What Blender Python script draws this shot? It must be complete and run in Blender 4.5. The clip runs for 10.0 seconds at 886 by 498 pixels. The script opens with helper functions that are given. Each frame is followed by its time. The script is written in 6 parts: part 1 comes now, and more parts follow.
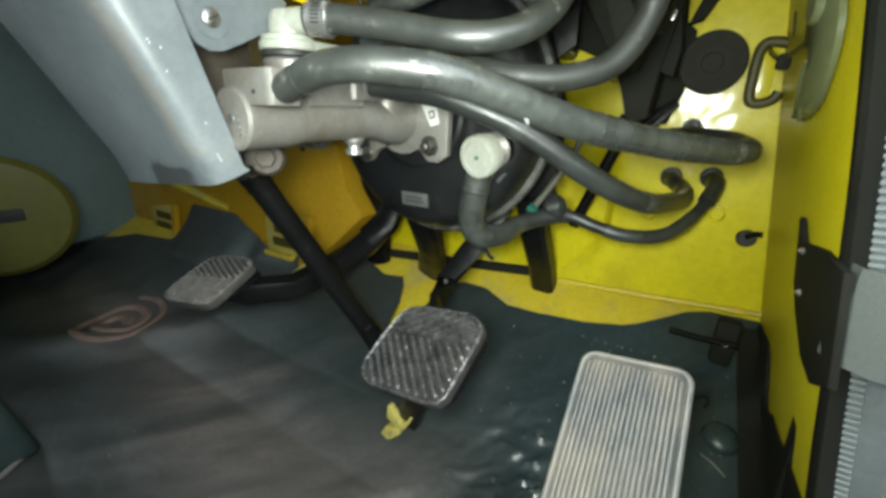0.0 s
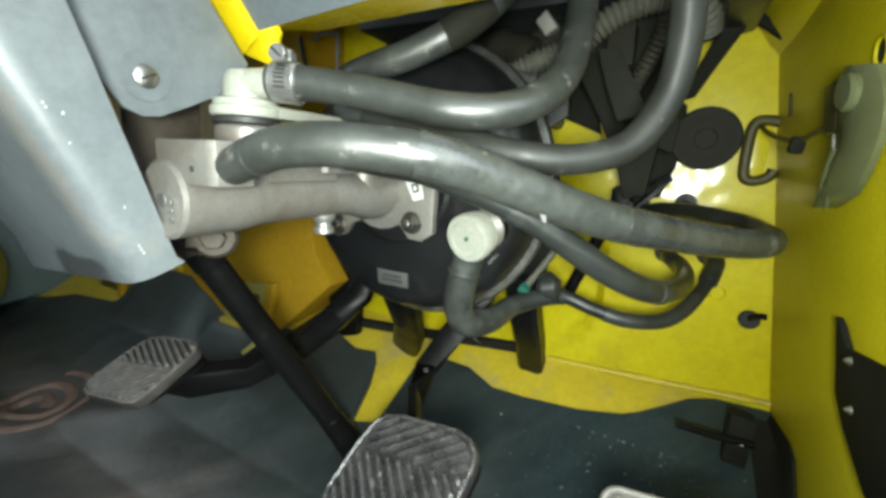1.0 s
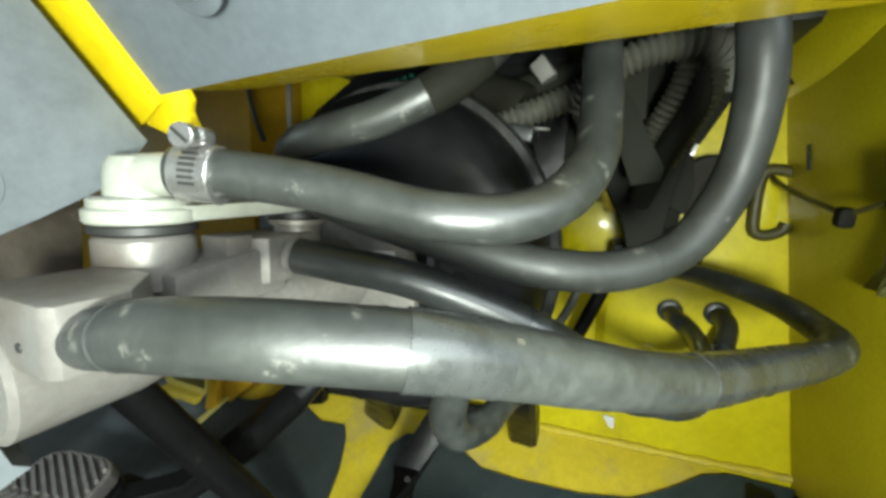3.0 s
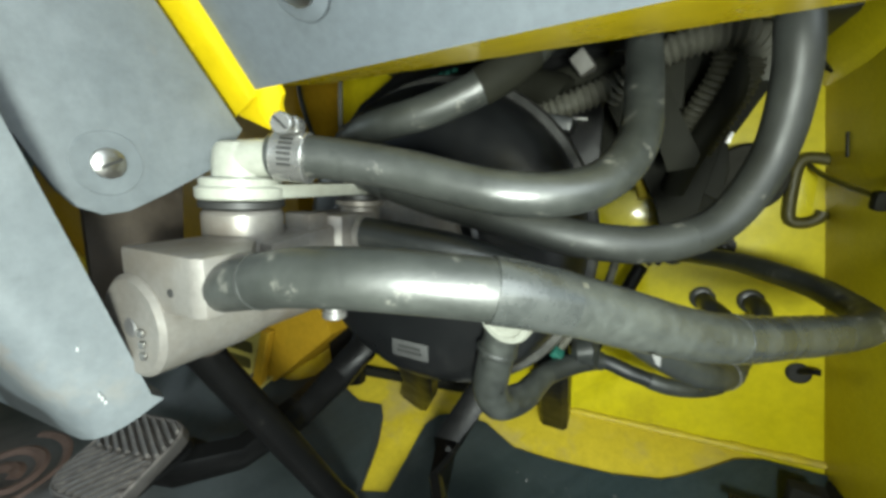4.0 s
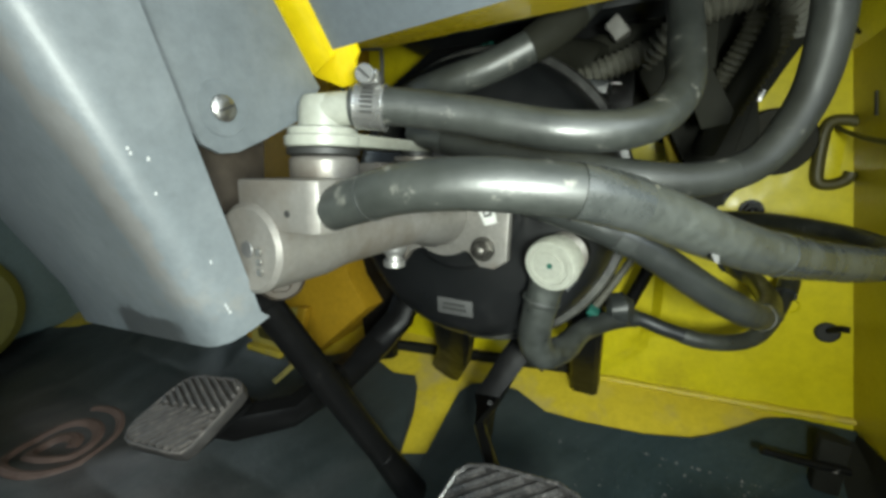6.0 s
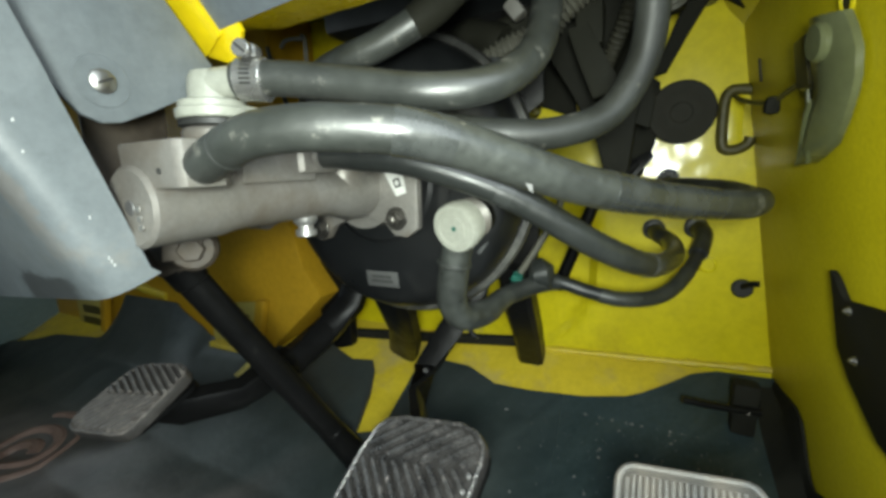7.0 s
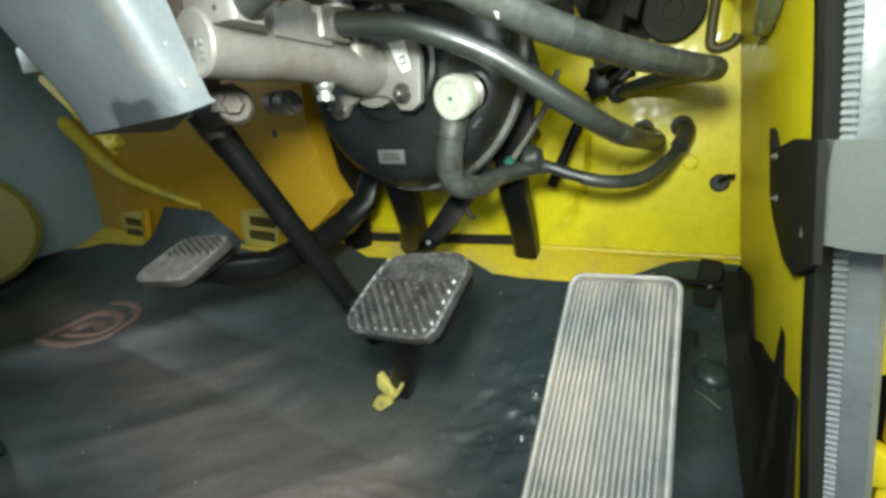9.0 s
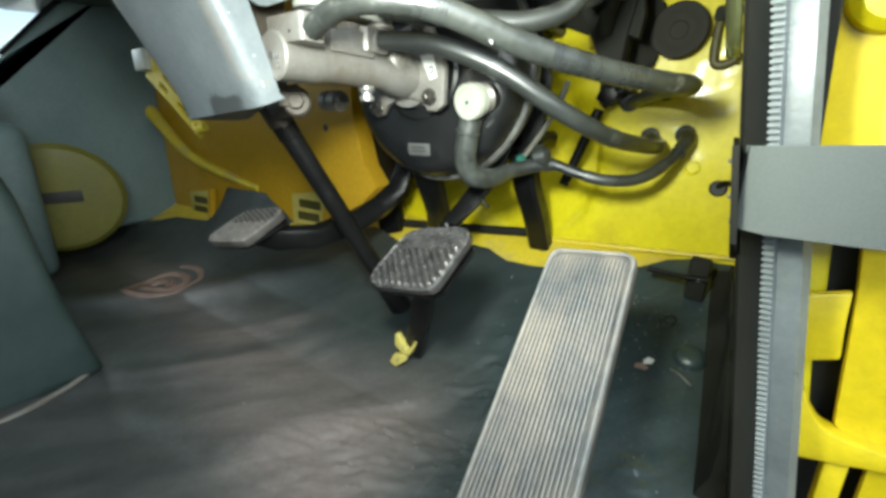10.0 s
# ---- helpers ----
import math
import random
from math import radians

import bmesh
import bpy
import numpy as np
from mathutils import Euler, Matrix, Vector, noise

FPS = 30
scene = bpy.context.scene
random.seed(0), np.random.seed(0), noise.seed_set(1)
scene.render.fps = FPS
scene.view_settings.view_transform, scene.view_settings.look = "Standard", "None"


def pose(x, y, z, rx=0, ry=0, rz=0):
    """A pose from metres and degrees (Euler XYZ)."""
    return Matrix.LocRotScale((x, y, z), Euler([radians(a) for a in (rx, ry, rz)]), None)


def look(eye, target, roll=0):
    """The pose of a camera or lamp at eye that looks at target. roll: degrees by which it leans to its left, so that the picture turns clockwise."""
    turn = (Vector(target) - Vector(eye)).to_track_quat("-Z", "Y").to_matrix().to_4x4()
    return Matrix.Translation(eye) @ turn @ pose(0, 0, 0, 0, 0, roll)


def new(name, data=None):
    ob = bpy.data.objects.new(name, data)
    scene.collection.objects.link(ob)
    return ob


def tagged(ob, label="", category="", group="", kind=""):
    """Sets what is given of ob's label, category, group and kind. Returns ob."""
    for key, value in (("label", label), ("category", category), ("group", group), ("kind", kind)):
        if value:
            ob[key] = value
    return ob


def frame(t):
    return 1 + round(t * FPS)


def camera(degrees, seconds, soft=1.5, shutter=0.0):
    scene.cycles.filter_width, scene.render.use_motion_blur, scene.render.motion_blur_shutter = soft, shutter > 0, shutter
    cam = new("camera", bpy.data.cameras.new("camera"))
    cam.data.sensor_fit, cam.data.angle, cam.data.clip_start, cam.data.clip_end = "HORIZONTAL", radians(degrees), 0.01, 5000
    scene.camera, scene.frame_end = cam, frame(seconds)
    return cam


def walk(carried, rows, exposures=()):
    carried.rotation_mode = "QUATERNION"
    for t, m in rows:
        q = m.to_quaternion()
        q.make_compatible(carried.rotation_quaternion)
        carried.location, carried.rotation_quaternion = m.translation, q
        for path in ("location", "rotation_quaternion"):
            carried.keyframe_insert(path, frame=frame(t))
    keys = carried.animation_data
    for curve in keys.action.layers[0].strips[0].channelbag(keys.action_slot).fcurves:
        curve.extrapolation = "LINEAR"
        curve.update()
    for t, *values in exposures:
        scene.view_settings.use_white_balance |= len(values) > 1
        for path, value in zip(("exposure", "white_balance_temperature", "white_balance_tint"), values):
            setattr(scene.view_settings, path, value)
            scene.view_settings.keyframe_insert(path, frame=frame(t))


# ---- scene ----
cam = camera(94.3, 10.0, soft=3.3)
PATH = [
    (0, (0.0361, 0.1011, 0.4712), (-0.9500, 1.7180, -0.1716), 1.08),
    (0.5, (0.0043, 0.1202, 0.4870), (-0.9555, 1.7890, -0.0551), 1.80),
    (1, (-0.0097, 0.1553, 0.4894), (-0.9191, 1.8893, 0.0819), 2.64),
    (1.5, (-0.0232, 0.2081, 0.4994), (-0.7892, 2.0186, 0.1315), 1.78),
    (2, (-0.0341, 0.2336, 0.5112), (-0.7597, 2.0606, 0.1428), 0.67),
    (2.5, (-0.0583, 0.2401, 0.5280), (-0.8069, 2.0596, 0.1691), 1.10),
    (2.7, (-0.0621, 0.2367, 0.5387), (-0.8184, 2.0566, 0.1984), 1.55),
    (3.8, (-0.0632, 0.2049, 0.5285), (-0.9295, 1.9744, 0.1847), 1.39),
    (4, (-0.0682, 0.1971, 0.5290), (-0.9443, 1.9594, 0.1728), 1.52),
    (4.5, (-0.0782, 0.1823, 0.5279), (-0.9877, 1.9266, 0.1667), 1.40),
    (5, (-0.0968, 0.1571, 0.5289), (-1.0692, 1.8662, 0.1634), 0.53),
    (5.2, (-0.1004, 0.1525, 0.5257), (-1.0827, 1.8546, 0.1542), 0.52),
    (6.3, (-0.0585, 0.1594, 0.4962), (-0.9498, 1.9086, 0.1143), -0.38),
    (6.5, (-0.0386, 0.1604, 0.4952), (-0.9172, 1.9160, 0.1130), -1.18),
    (7, (-0.0114, 0.1603, 0.4745), (-0.8775, 1.9244, 0.1033), -2.42),
    (7.5, (0.0053, 0.1571, 0.4497), (-0.8705, 1.9158, 0.0756), -0.83),
    (8, (0.0234, 0.1395, 0.4322), (-0.8700, 1.8715, -0.0170), -1.21),
    (8.5, (0.0336, 0.1234, 0.4298), (-0.8627, 1.8456, -0.0504), -2.18),
    (9, (0.0433, 0.0890, 0.4031), (-0.8778, 1.7640, -0.1852), -1.99),
    (9.5, (0.0663, 0.0560, 0.4092), (-0.9414, 1.6872, -0.1599), -1.73),
    (10, (0.1197, 0.0248, 0.3988), (-0.9615, 1.6055, -0.1777), 0.36),
]

walk(cam, [(t, look(eye, target, roll)) for t, eye, target, roll in PATH],
     [(0.0, 0.10), (1.0, 0.24), (1.5, 0.32), (2.3, 0.42), (4.5, 0.08), (6.5, -0.20), (7.0, -0.16), (7.5, 0.07), (8.0, 0.38), (8.5, 0.55), (9.3, 0.58), (10.0, 0.76)])

# ---- light ----
world = bpy.data.worlds.new("sky")
scene.world = world
world.use_nodes = True
wn = world.node_tree.nodes
sky = wn.new("ShaderNodeTexSky")
sky.sky_type = "NISHITA"
sky.sun_disc = False
sky.sun_elevation = radians(48)
sky.sun_rotation = radians(0)
world.node_tree.links.new(sky.outputs[0], wn["Background"].inputs[0])
wn["Background"].inputs[1].default_value = 0.15

sun_data = bpy.data.lights.new("sun", "SUN")
sun_data.energy, sun_data.angle, sun_data.color = 2.0, radians(0.6), (1.0, 0.96, 0.88)
sun = new("sun", sun_data)
sun.matrix_world = look((-0.6, 5.0, 6.0), (-0.6, 0.0, 0.6))


def area_lamp(name, eye, target, w, h, watts, colour):
    d = bpy.data.lights.new(name, "AREA")
    d.shape, d.size, d.size_y, d.energy, d.color = "RECTANGLE", w, h, watts, colour
    ob = new(name, d)
    ob.matrix_world = look(eye, target)
    return ob


# a hand torch held at the mouth of the footwell, and daylight through the far door's window and the open door
torch = area_lamp("torch", (0.012, 0.090, 0.488), (-0.34, 0.85, 0.30), 0.06, 0.06, 2.65, (0.91, 1.0, 0.90))
torch.data.spread = radians(135)
area_lamp("far_window_daylight", (-1.70, 0.42, 0.92), (-0.75, 0.42, 0.0), 0.9, 0.6, 8.0, (0.84, 1.0, 0.97))
area_lamp("door_daylight", (0.62, -0.30, 0.95), (-0.35, 0.60, 0.25), 1.0, 0.9, 16.0, (0.90, 1.0, 0.98))


# ---- materials ----
def noise_tex(nt, scale, detail=6.0, rough=0.6, coord="Object"):
    tc = nt.nodes.new("ShaderNodeTexCoord")
    n = nt.nodes.new("ShaderNodeTexNoise")
    n.inputs["Scale"].default_value = scale
    n.inputs["Detail"].default_value = detail
    n.inputs["Roughness"].default_value = rough
    nt.links.new(tc.outputs[coord], n.inputs["Vector"])
    return n


def ramp(nt, source, lo, hi, a, b):
    r = nt.nodes.new("ShaderNodeValToRGB")
    r.color_ramp.elements[0].position, r.color_ramp.elements[1].position = lo, hi
    r.color_ramp.elements[0].color, r.color_ramp.elements[1].color = (*a, 1), (*b, 1)
    nt.links.new(source, r.inputs[0])
    return r


def mix_rgb(nt, fac, a, b, mode="MIX"):
    m = nt.nodes.new("ShaderNodeMix")
    m.data_type, m.blend_type = "RGBA", mode
    for value, socket in ((fac, m.inputs[0]), (a, m.inputs[6]), (b, m.inputs[7])):
        if isinstance(value, (int, float)):
            socket.default_value = value
        elif isinstance(value, tuple):
            socket.default_value = (*value, 1)
        else:
            nt.links.new(value, socket)
    return m.outputs[2]


def surface(name, base, second=None, rough=0.5, metal=0.0, big=6.0, fine=120.0, bump=0.15, spread=0.5,
            dirt=None, dirt_at=(0.56, 0.72), dirt_scale=9.0, rough_var=0.12, spec=0.5, coat=0.0, dist=0.0012, dents=0.0, dent_scale=22.0, coat_rough=0.12, smear=None):
    """A painted, rubber or metal surface: two colours in large patches, fine grain, stains and wear."""
    m = bpy.data.materials.new(name)
    m.use_nodes = True
    nt = m.node_tree
    b = nt.nodes["Principled BSDF"]
    second = second or tuple(min(1.0, c * 1.25) for c in base)
    n1, n2 = noise_tex(nt, big, 5.0), noise_tex(nt, fine, 4.0, 0.7)
    col = ramp(nt, n1.outputs[0], 0.5 - spread * 0.3, 0.5 + spread * 0.3, base, second).outputs[0]
    grain = ramp(nt, n2.outputs[0], 0.25, 0.8, (0.82, 0.82, 0.82), (1.1, 1.1, 1.1)).outputs[0]
    col = mix_rgb(nt, 1.0, col, grain, "MULTIPLY")
    r_src = n1.outputs[0]
    if dirt:
        n3 = noise_tex(nt, dirt_scale, 9.0, 0.68)
        if smear:
            mp = nt.nodes.new("ShaderNodeMapping")
            mp.inputs["Rotation"].default_value = (0, 0, radians(smear[0]))
            mp.inputs["Scale"].default_value = (smear[1], 1.0, 1.0)
            link = n3.inputs["Vector"].links[0]
            nt.links.new(link.from_socket, mp.inputs["Vector"])
            nt.links.new(mp.outputs[0], n3.inputs["Vector"])
        fac = ramp(nt, n3.outputs[0], dirt_at[0], dirt_at[1], (0, 0, 0), (1, 1, 1)).outputs[0]
        col = mix_rgb(nt, fac, col, dirt)
        r_src = n3.outputs[0]
    nt.links.new(col, b.inputs["Base Color"])
    mr = nt.nodes.new("ShaderNodeMapRange")
    mr.inputs[1].default_value, mr.inputs[2].default_value = 0.3, 0.7
    mr.inputs[3].default_value, mr.inputs[4].default_value = max(0.03, rough - rough_var), min(1.0, rough + rough_var)
    nt.links.new(r_src, mr.inputs[0])
    nt.links.new(mr.outputs[0], b.inputs["Roughness"])
    b.inputs["Metallic"].default_value = metal
    b.inputs["Specular IOR Level"].default_value = spec
    b.inputs["Coat Weight"].default_value = coat
    b.inputs["Coat Roughness"].default_value = coat_rough
    bp = nt.nodes.new("ShaderNodeBump")
    bp.inputs["Strength"].default_value, bp.inputs["Distance"].default_value = bump, dist
    nt.links.new(n2.outputs[0], bp.inputs["Height"])
    if dents:
        n4 = noise_tex(nt, dent_scale, 2.0, 0.5)
        bp2 = nt.nodes.new("ShaderNodeBump")
        bp2.inputs["Strength"].default_value, bp2.inputs["Distance"].default_value = 1.0, dents
        nt.links.new(n4.outputs[0], bp2.inputs["Height"])
        nt.links.new(bp2.outputs[0], b.inputs["Coat Normal"])
    nt.links.new(bp.outputs[0], b.inputs["Normal"])
    return m


YELLOW = surface("yellow_paint", (0.55, 0.46, 0.006), (0.62, 0.53, 0.010), rough=0.42, bump=0.08, fine=70, coat=0.36, coat_rough=0.155, rough_var=0.08, dents=0.006, dent_scale=13,
                 spec=0.25, dirt=(0.34, 0.27, 0.010), dirt_at=(0.58, 0.80), dirt_scale=9, dist=0.0015)
AMBER = surface("amber_yellow_paint", (0.40, 0.228, 0.012), (0.455, 0.268, 0.016), rough=0.46, bump=0.08, fine=90, coat=0.12, coat_rough=0.2, big=4,
                spec=0.25, dirt=(0.27, 0.185, 0.012), dirt_at=(0.56, 0.80), dirt_scale=7)
YELLOW_WORN = surface("worn_yellow_paint", (0.50, 0.38, 0.02), (0.58, 0.45, 0.035), rough=0.45, bump=0.5, fine=90, spec=0.35,
                      dirt=(0.37, 0.295, 0.10), dirt_at=(0.48, 0.72), dirt_scale=13, dist=0.002)
YELLOW_SIDE = surface("yellow_side_paint", (0.52, 0.44, 0.006), (0.60, 0.51, 0.010), rough=0.5, bump=0.05, fine=260, spec=0.25, coat=0.15, coat_rough=0.2, big=3,
                      dirt=(0.36, 0.29, 0.012), dirt_at=(0.56, 0.80), dirt_scale=5)
LIP_YELLOW = surface("bright_yellow_paint", (0.64, 0.475, 0.006), (0.70, 0.53, 0.010), rough=0.35, bump=0.12, fine=60, coat=0.2)
GREY_PAINT = surface("grey_paint", (0.098, 0.112, 0.121), (0.148, 0.164, 0.173), rough=0.46, bump=0.15, fine=160, big=11,
                     dirt=(0.20, 0.178, 0.145), dirt_at=(0.56, 0.78), dirt_scale=9)
GREY_DASH = surface("grey_dash_paint", (0.105, 0.12, 0.135), (0.13, 0.147, 0.163), rough=0.5, bump=0.1, fine=180)
RUBBER = surface("hose_rubber", (0.017, 0.019, 0.018), (0.030, 0.033, 0.031), rough=0.36, spec=0.7, bump=0.14, fine=300, big=30, rough_var=0.08,
                 dirt=(0.16, 0.16, 0.145), dirt_at=(0.66, 0.80), dirt_scale=110, dist=0.0005)
RUBBER_GREY = surface("dusty_hose_rubber", (0.018, 0.020, 0.018), (0.038, 0.041, 0.037), rough=0.43, spec=0.7, bump=0.22, fine=260, rough_var=0.12,
                      big=28, dirt=(0.19, 0.185, 0.16), dirt_at=(0.60, 0.74), dirt_scale=60, dist=0.0006)
# darker, duller copy of the hose rubber: weaker light on the looping hose, as colour
RUBBER_SHADED = surface("shaded_hose_rubber", (0.013, 0.014, 0.012), (0.026, 0.028, 0.025), rough=0.52, spec=0.4, bump=0.2, fine=260, rough_var=0.1,
                      big=28, dirt=(0.13, 0.125, 0.105), dirt_at=(0.62, 0.76), dirt_scale=60, dist=0.0006)
TAPE = surface("vinyl_tape", (0.022, 0.024, 0.023), (0.038, 0.041, 0.039), rough=0.28, bump=0.2, fine=150, big=50, dist=0.0006, spec=0.8)
SLEEVE = surface("scuffed_grey_tape", (0.023, 0.025, 0.023), (0.044, 0.048, 0.043), rough=0.38, bump=0.3, fine=200, big=45, spec=0.8,
                 dirt=(0.17, 0.17, 0.15), dirt_at=(0.66, 0.84), dirt_scale=90, dist=0.0006)
BLACK_PAINT = surface("black_paint", (0.013, 0.015, 0.016), (0.022, 0.024, 0.025), rough=0.40, bump=0.12, fine=120, spec=0.6,
                      dirt=(0.06, 0.06, 0.055), dirt_at=(0.64, 0.85), dirt_scale=30)
BOOSTER_BLACK = surface("glossy_black_enamel", (0.005, 0.0055, 0.006), (0.008, 0.0085, 0.009), rough=0.33, bump=0.06, fine=120, spec=0.7, rough_var=0.08,
                        dirt=(0.022, 0.022, 0.020), dirt_at=(0.62, 0.85), dirt_scale=24)
DISC_BLACK = surface("dull_disc_paint", (0.014, 0.014, 0.010), (0.022, 0.021, 0.016), rough=0.7, bump=0.15, fine=120, spec=0.25)
MATTE_BLACK = surface("matte_black_rubber", (0.010, 0.010, 0.008), (0.018, 0.018, 0.014), rough=0.8, bump=0.2, fine=120, spec=0.12)
BLACK_STEEL = surface("black_steel", (0.004, 0.004, 0.004), (0.007, 0.007, 0.007), rough=0.38, bump=0.3, fine=110, spec=0.16,
                      dirt=(0.026, 0.024, 0.020), dirt_at=(0.64, 0.85), dirt_scale=36)

def mat_material():
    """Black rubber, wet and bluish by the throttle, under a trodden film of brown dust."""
    m = bpy.data.materials.new("floor_mat_rubber")
    m.use_nodes = True
    nt = m.node_tree
    b = nt.nodes["Principled BSDF"]
    tc = nt.nodes.new("ShaderNodeTexCoord")
    mp = nt.nodes.new("ShaderNodeMapping")
    mp.vector_type = "TEXTURE"
    mp.inputs["Rotation"].default_value = (0, 0, radians(50))
    mp.inputs["Scale"].default_value = (3.0, 0.75, 1.0)
    nt.links.new(tc.outputs["Object"], mp.inputs["Vector"])
    smears = []
    for scale, detail in ((2.7, 3.5), (15.0, 8.0)):
        n = nt.nodes.new("ShaderNodeTexNoise")
        n.inputs["Scale"].default_value, n.inputs["Detail"].default_value, n.inputs["Roughness"].default_value = scale, detail, 0.62
        n.inputs["Distortion"].default_value = 0.6
        nt.links.new(mp.outputs[0], n.inputs["Vector"])
        smears.append(n.outputs[0])
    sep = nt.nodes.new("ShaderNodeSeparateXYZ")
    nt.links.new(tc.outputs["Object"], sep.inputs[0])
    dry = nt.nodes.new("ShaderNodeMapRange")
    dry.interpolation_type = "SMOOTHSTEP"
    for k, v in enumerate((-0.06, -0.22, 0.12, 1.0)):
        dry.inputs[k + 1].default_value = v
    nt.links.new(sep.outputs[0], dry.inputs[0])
    film = ramp(nt, smears[0], 0.34, 0.64, (0.03, 0.03, 0.03), (1, 1, 1)).outputs[0]
    film = mix_rgb(nt, 1.0, film, dry.outputs[0], "MULTIPLY")
    heel = nt.nodes.new("ShaderNodeMapRange")
    heel.interpolation_type = "SMOOTHSTEP"
    for k, v in enumerate((0.54, 0.36, 0.10, 1.0)):
        heel.inputs[k + 1].default_value = v
    nt.links.new(sep.outputs[1], heel.inputs[0])
    film = mix_rgb(nt, 1.0, film, heel.outputs[0], "MULTIPLY")
    # swept bare in a band beside the engine cover
    slant = nt.nodes.new("ShaderNodeMath")
    slant.operation = "MULTIPLY_ADD"
    nt.links.new(sep.outputs[0], slant.inputs[0])
    slant.inputs[1].default_value = 0.25
    nt.links.new(sep.outputs[1], slant.inputs[2])
    swept = nt.nodes.new("ShaderNodeMapRange")
    swept.interpolation_type = "SMOOTHSTEP"
    for k, v in enumerate((0.06, 0.20, 0.2, 1.0)):
        swept.inputs[k + 1].default_value = v
    nt.links.new(slant.outputs[0], swept.inputs[0])
    film = mix_rgb(nt, 1.0, film, swept.outputs[0], "MULTIPLY")
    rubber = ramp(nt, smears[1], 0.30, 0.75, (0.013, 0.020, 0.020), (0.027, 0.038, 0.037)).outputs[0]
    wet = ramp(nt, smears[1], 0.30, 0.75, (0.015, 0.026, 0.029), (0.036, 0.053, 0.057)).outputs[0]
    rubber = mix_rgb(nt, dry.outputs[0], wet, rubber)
    dust = ramp(nt, smears[1], 0.28, 0.72, (0.10, 0.084, 0.080), (0.23, 0.188, 0.178)).outputs[0]
    col = mix_rgb(nt, film, rubber, dust)
    fine = noise_tex(nt, 140, 4.0, 0.7)
    col = mix_rgb(nt, 1.0, col, ramp(nt, fine.outputs[0], 0.25, 0.8, (0.8, 0.8, 0.8), (1.15, 1.15, 1.15)).outputs[0], "MULTIPLY")
    nt.links.new(col, b.inputs["Base Color"])
    mr = nt.nodes.new("ShaderNodeMapRange")
    mr.inputs[3].default_value, mr.inputs[4].default_value = 0.22, 0.46
    nt.links.new(film, mr.inputs[0])
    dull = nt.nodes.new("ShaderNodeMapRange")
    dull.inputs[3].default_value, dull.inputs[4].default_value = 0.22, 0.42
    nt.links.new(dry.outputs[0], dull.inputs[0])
    gloss = nt.nodes.new("ShaderNodeMath")
    gloss.operation = "MAXIMUM"
    nt.links.new(mr.outputs[0], gloss.inputs[0])
    nt.links.new(dull.outputs[0], gloss.inputs[1])
    nt.links.new(gloss.outputs[0], b.inputs["Roughness"])
    b.inputs["Specular IOR Level"].default_value = 0.6
    crease = noise_tex(nt, 20, 2.0, 0.5)
    bp = nt.nodes.new("ShaderNodeBump")
    bp.inputs["Strength"].default_value, bp.inputs["Distance"].default_value = 0.5, 0.004
    nt.links.new(crease.outputs[0], bp.inputs["Height"])
    bp2 = nt.nodes.new("ShaderNodeBump")
    bp2.inputs["Strength"].default_value, bp2.inputs["Distance"].default_value = 0.3, 0.0012
    nt.links.new(fine.outputs[0], bp2.inputs["Height"])
    nt.links.new(bp.outputs[0], bp2.inputs["Normal"])
    nt.links.new(bp2.outputs[0], b.inputs["Normal"])
    return m


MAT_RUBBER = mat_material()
MAT_RAISED = surface("floor_mat_scuffed_relief", (0.15, 0.095, 0.075), (0.21, 0.14, 0.115), rough=0.55, bump=0.4, fine=90, big=30)
ALU = surface("cast_aluminium", (0.185, 0.175, 0.160), (0.255, 0.243, 0.226), rough=0.46, metal=0.40, bump=0.2, fine=260, big=14,
              dirt=(0.125, 0.098, 0.070), dirt_at=(0.44, 0.70), dirt_scale=12, dist=0.0004)
ZINC = surface("zinc_plated_steel", (0.34, 0.335, 0.32), (0.44, 0.43, 0.41), rough=0.36, metal=1.0, bump=0.2, fine=300, rough_var=0.1)
BRIGHT_STEEL = surface("bright_steel", (0.46, 0.455, 0.44), (0.58, 0.57, 0.55), rough=0.34, metal=0.85, bump=0.15, fine=300)
DULL_STEEL = surface("dull_dark_steel", (0.12, 0.115, 0.105), (0.20, 0.19, 0.175), rough=0.36, metal=0.9, bump=0.3, fine=300,
                     dirt=(0.05, 0.043, 0.035), dirt_at=(0.50, 0.7), dirt_scale=90)
PLUG_GREY = surface("dark_cast_metal", (0.105, 0.104, 0.104), (0.145, 0.142, 0.140), rough=0.5, metal=0.4, bump=0.2, fine=260, big=20)
CLIP_PAINT = surface("dirty_yellow_paint", (0.40, 0.33, 0.06), (0.46, 0.39, 0.11), rough=0.5, bump=0.5, fine=90, dirt=(0.14, 0.12, 0.07), dirt_at=(0.54, 0.70), dirt_scale=90)
BRASSY = surface("dirty_plated_steel", (0.036, 0.028, 0.021), (0.064, 0.051, 0.039), rough=0.6, metal=0.2, bump=0.3, fine=200,
                 dirt=(0.07, 0.055, 0.04), dirt_at=(0.50, 0.7), dirt_scale=90)
WHITE_PLASTIC = surface("white_nylon", (0.28, 0.285, 0.245), (0.33, 0.335, 0.29), rough=0.42, bump=0.08, fine=200)
PAPER = surface("paper_label", (0.62, 0.62, 0.60), (0.68, 0.68, 0.66), rough=0.6, bump=0.05, fine=200)
LABEL_GREY = surface("foil_label", (0.055, 0.055, 0.054), (0.085, 0.085, 0.083), rough=0.5, bump=0.05, fine=200)
WEAR_GREY = surface("bare_scuff", (0.34, 0.36, 0.36), (0.42, 0.43, 0.43), rough=0.45, bump=0.1)
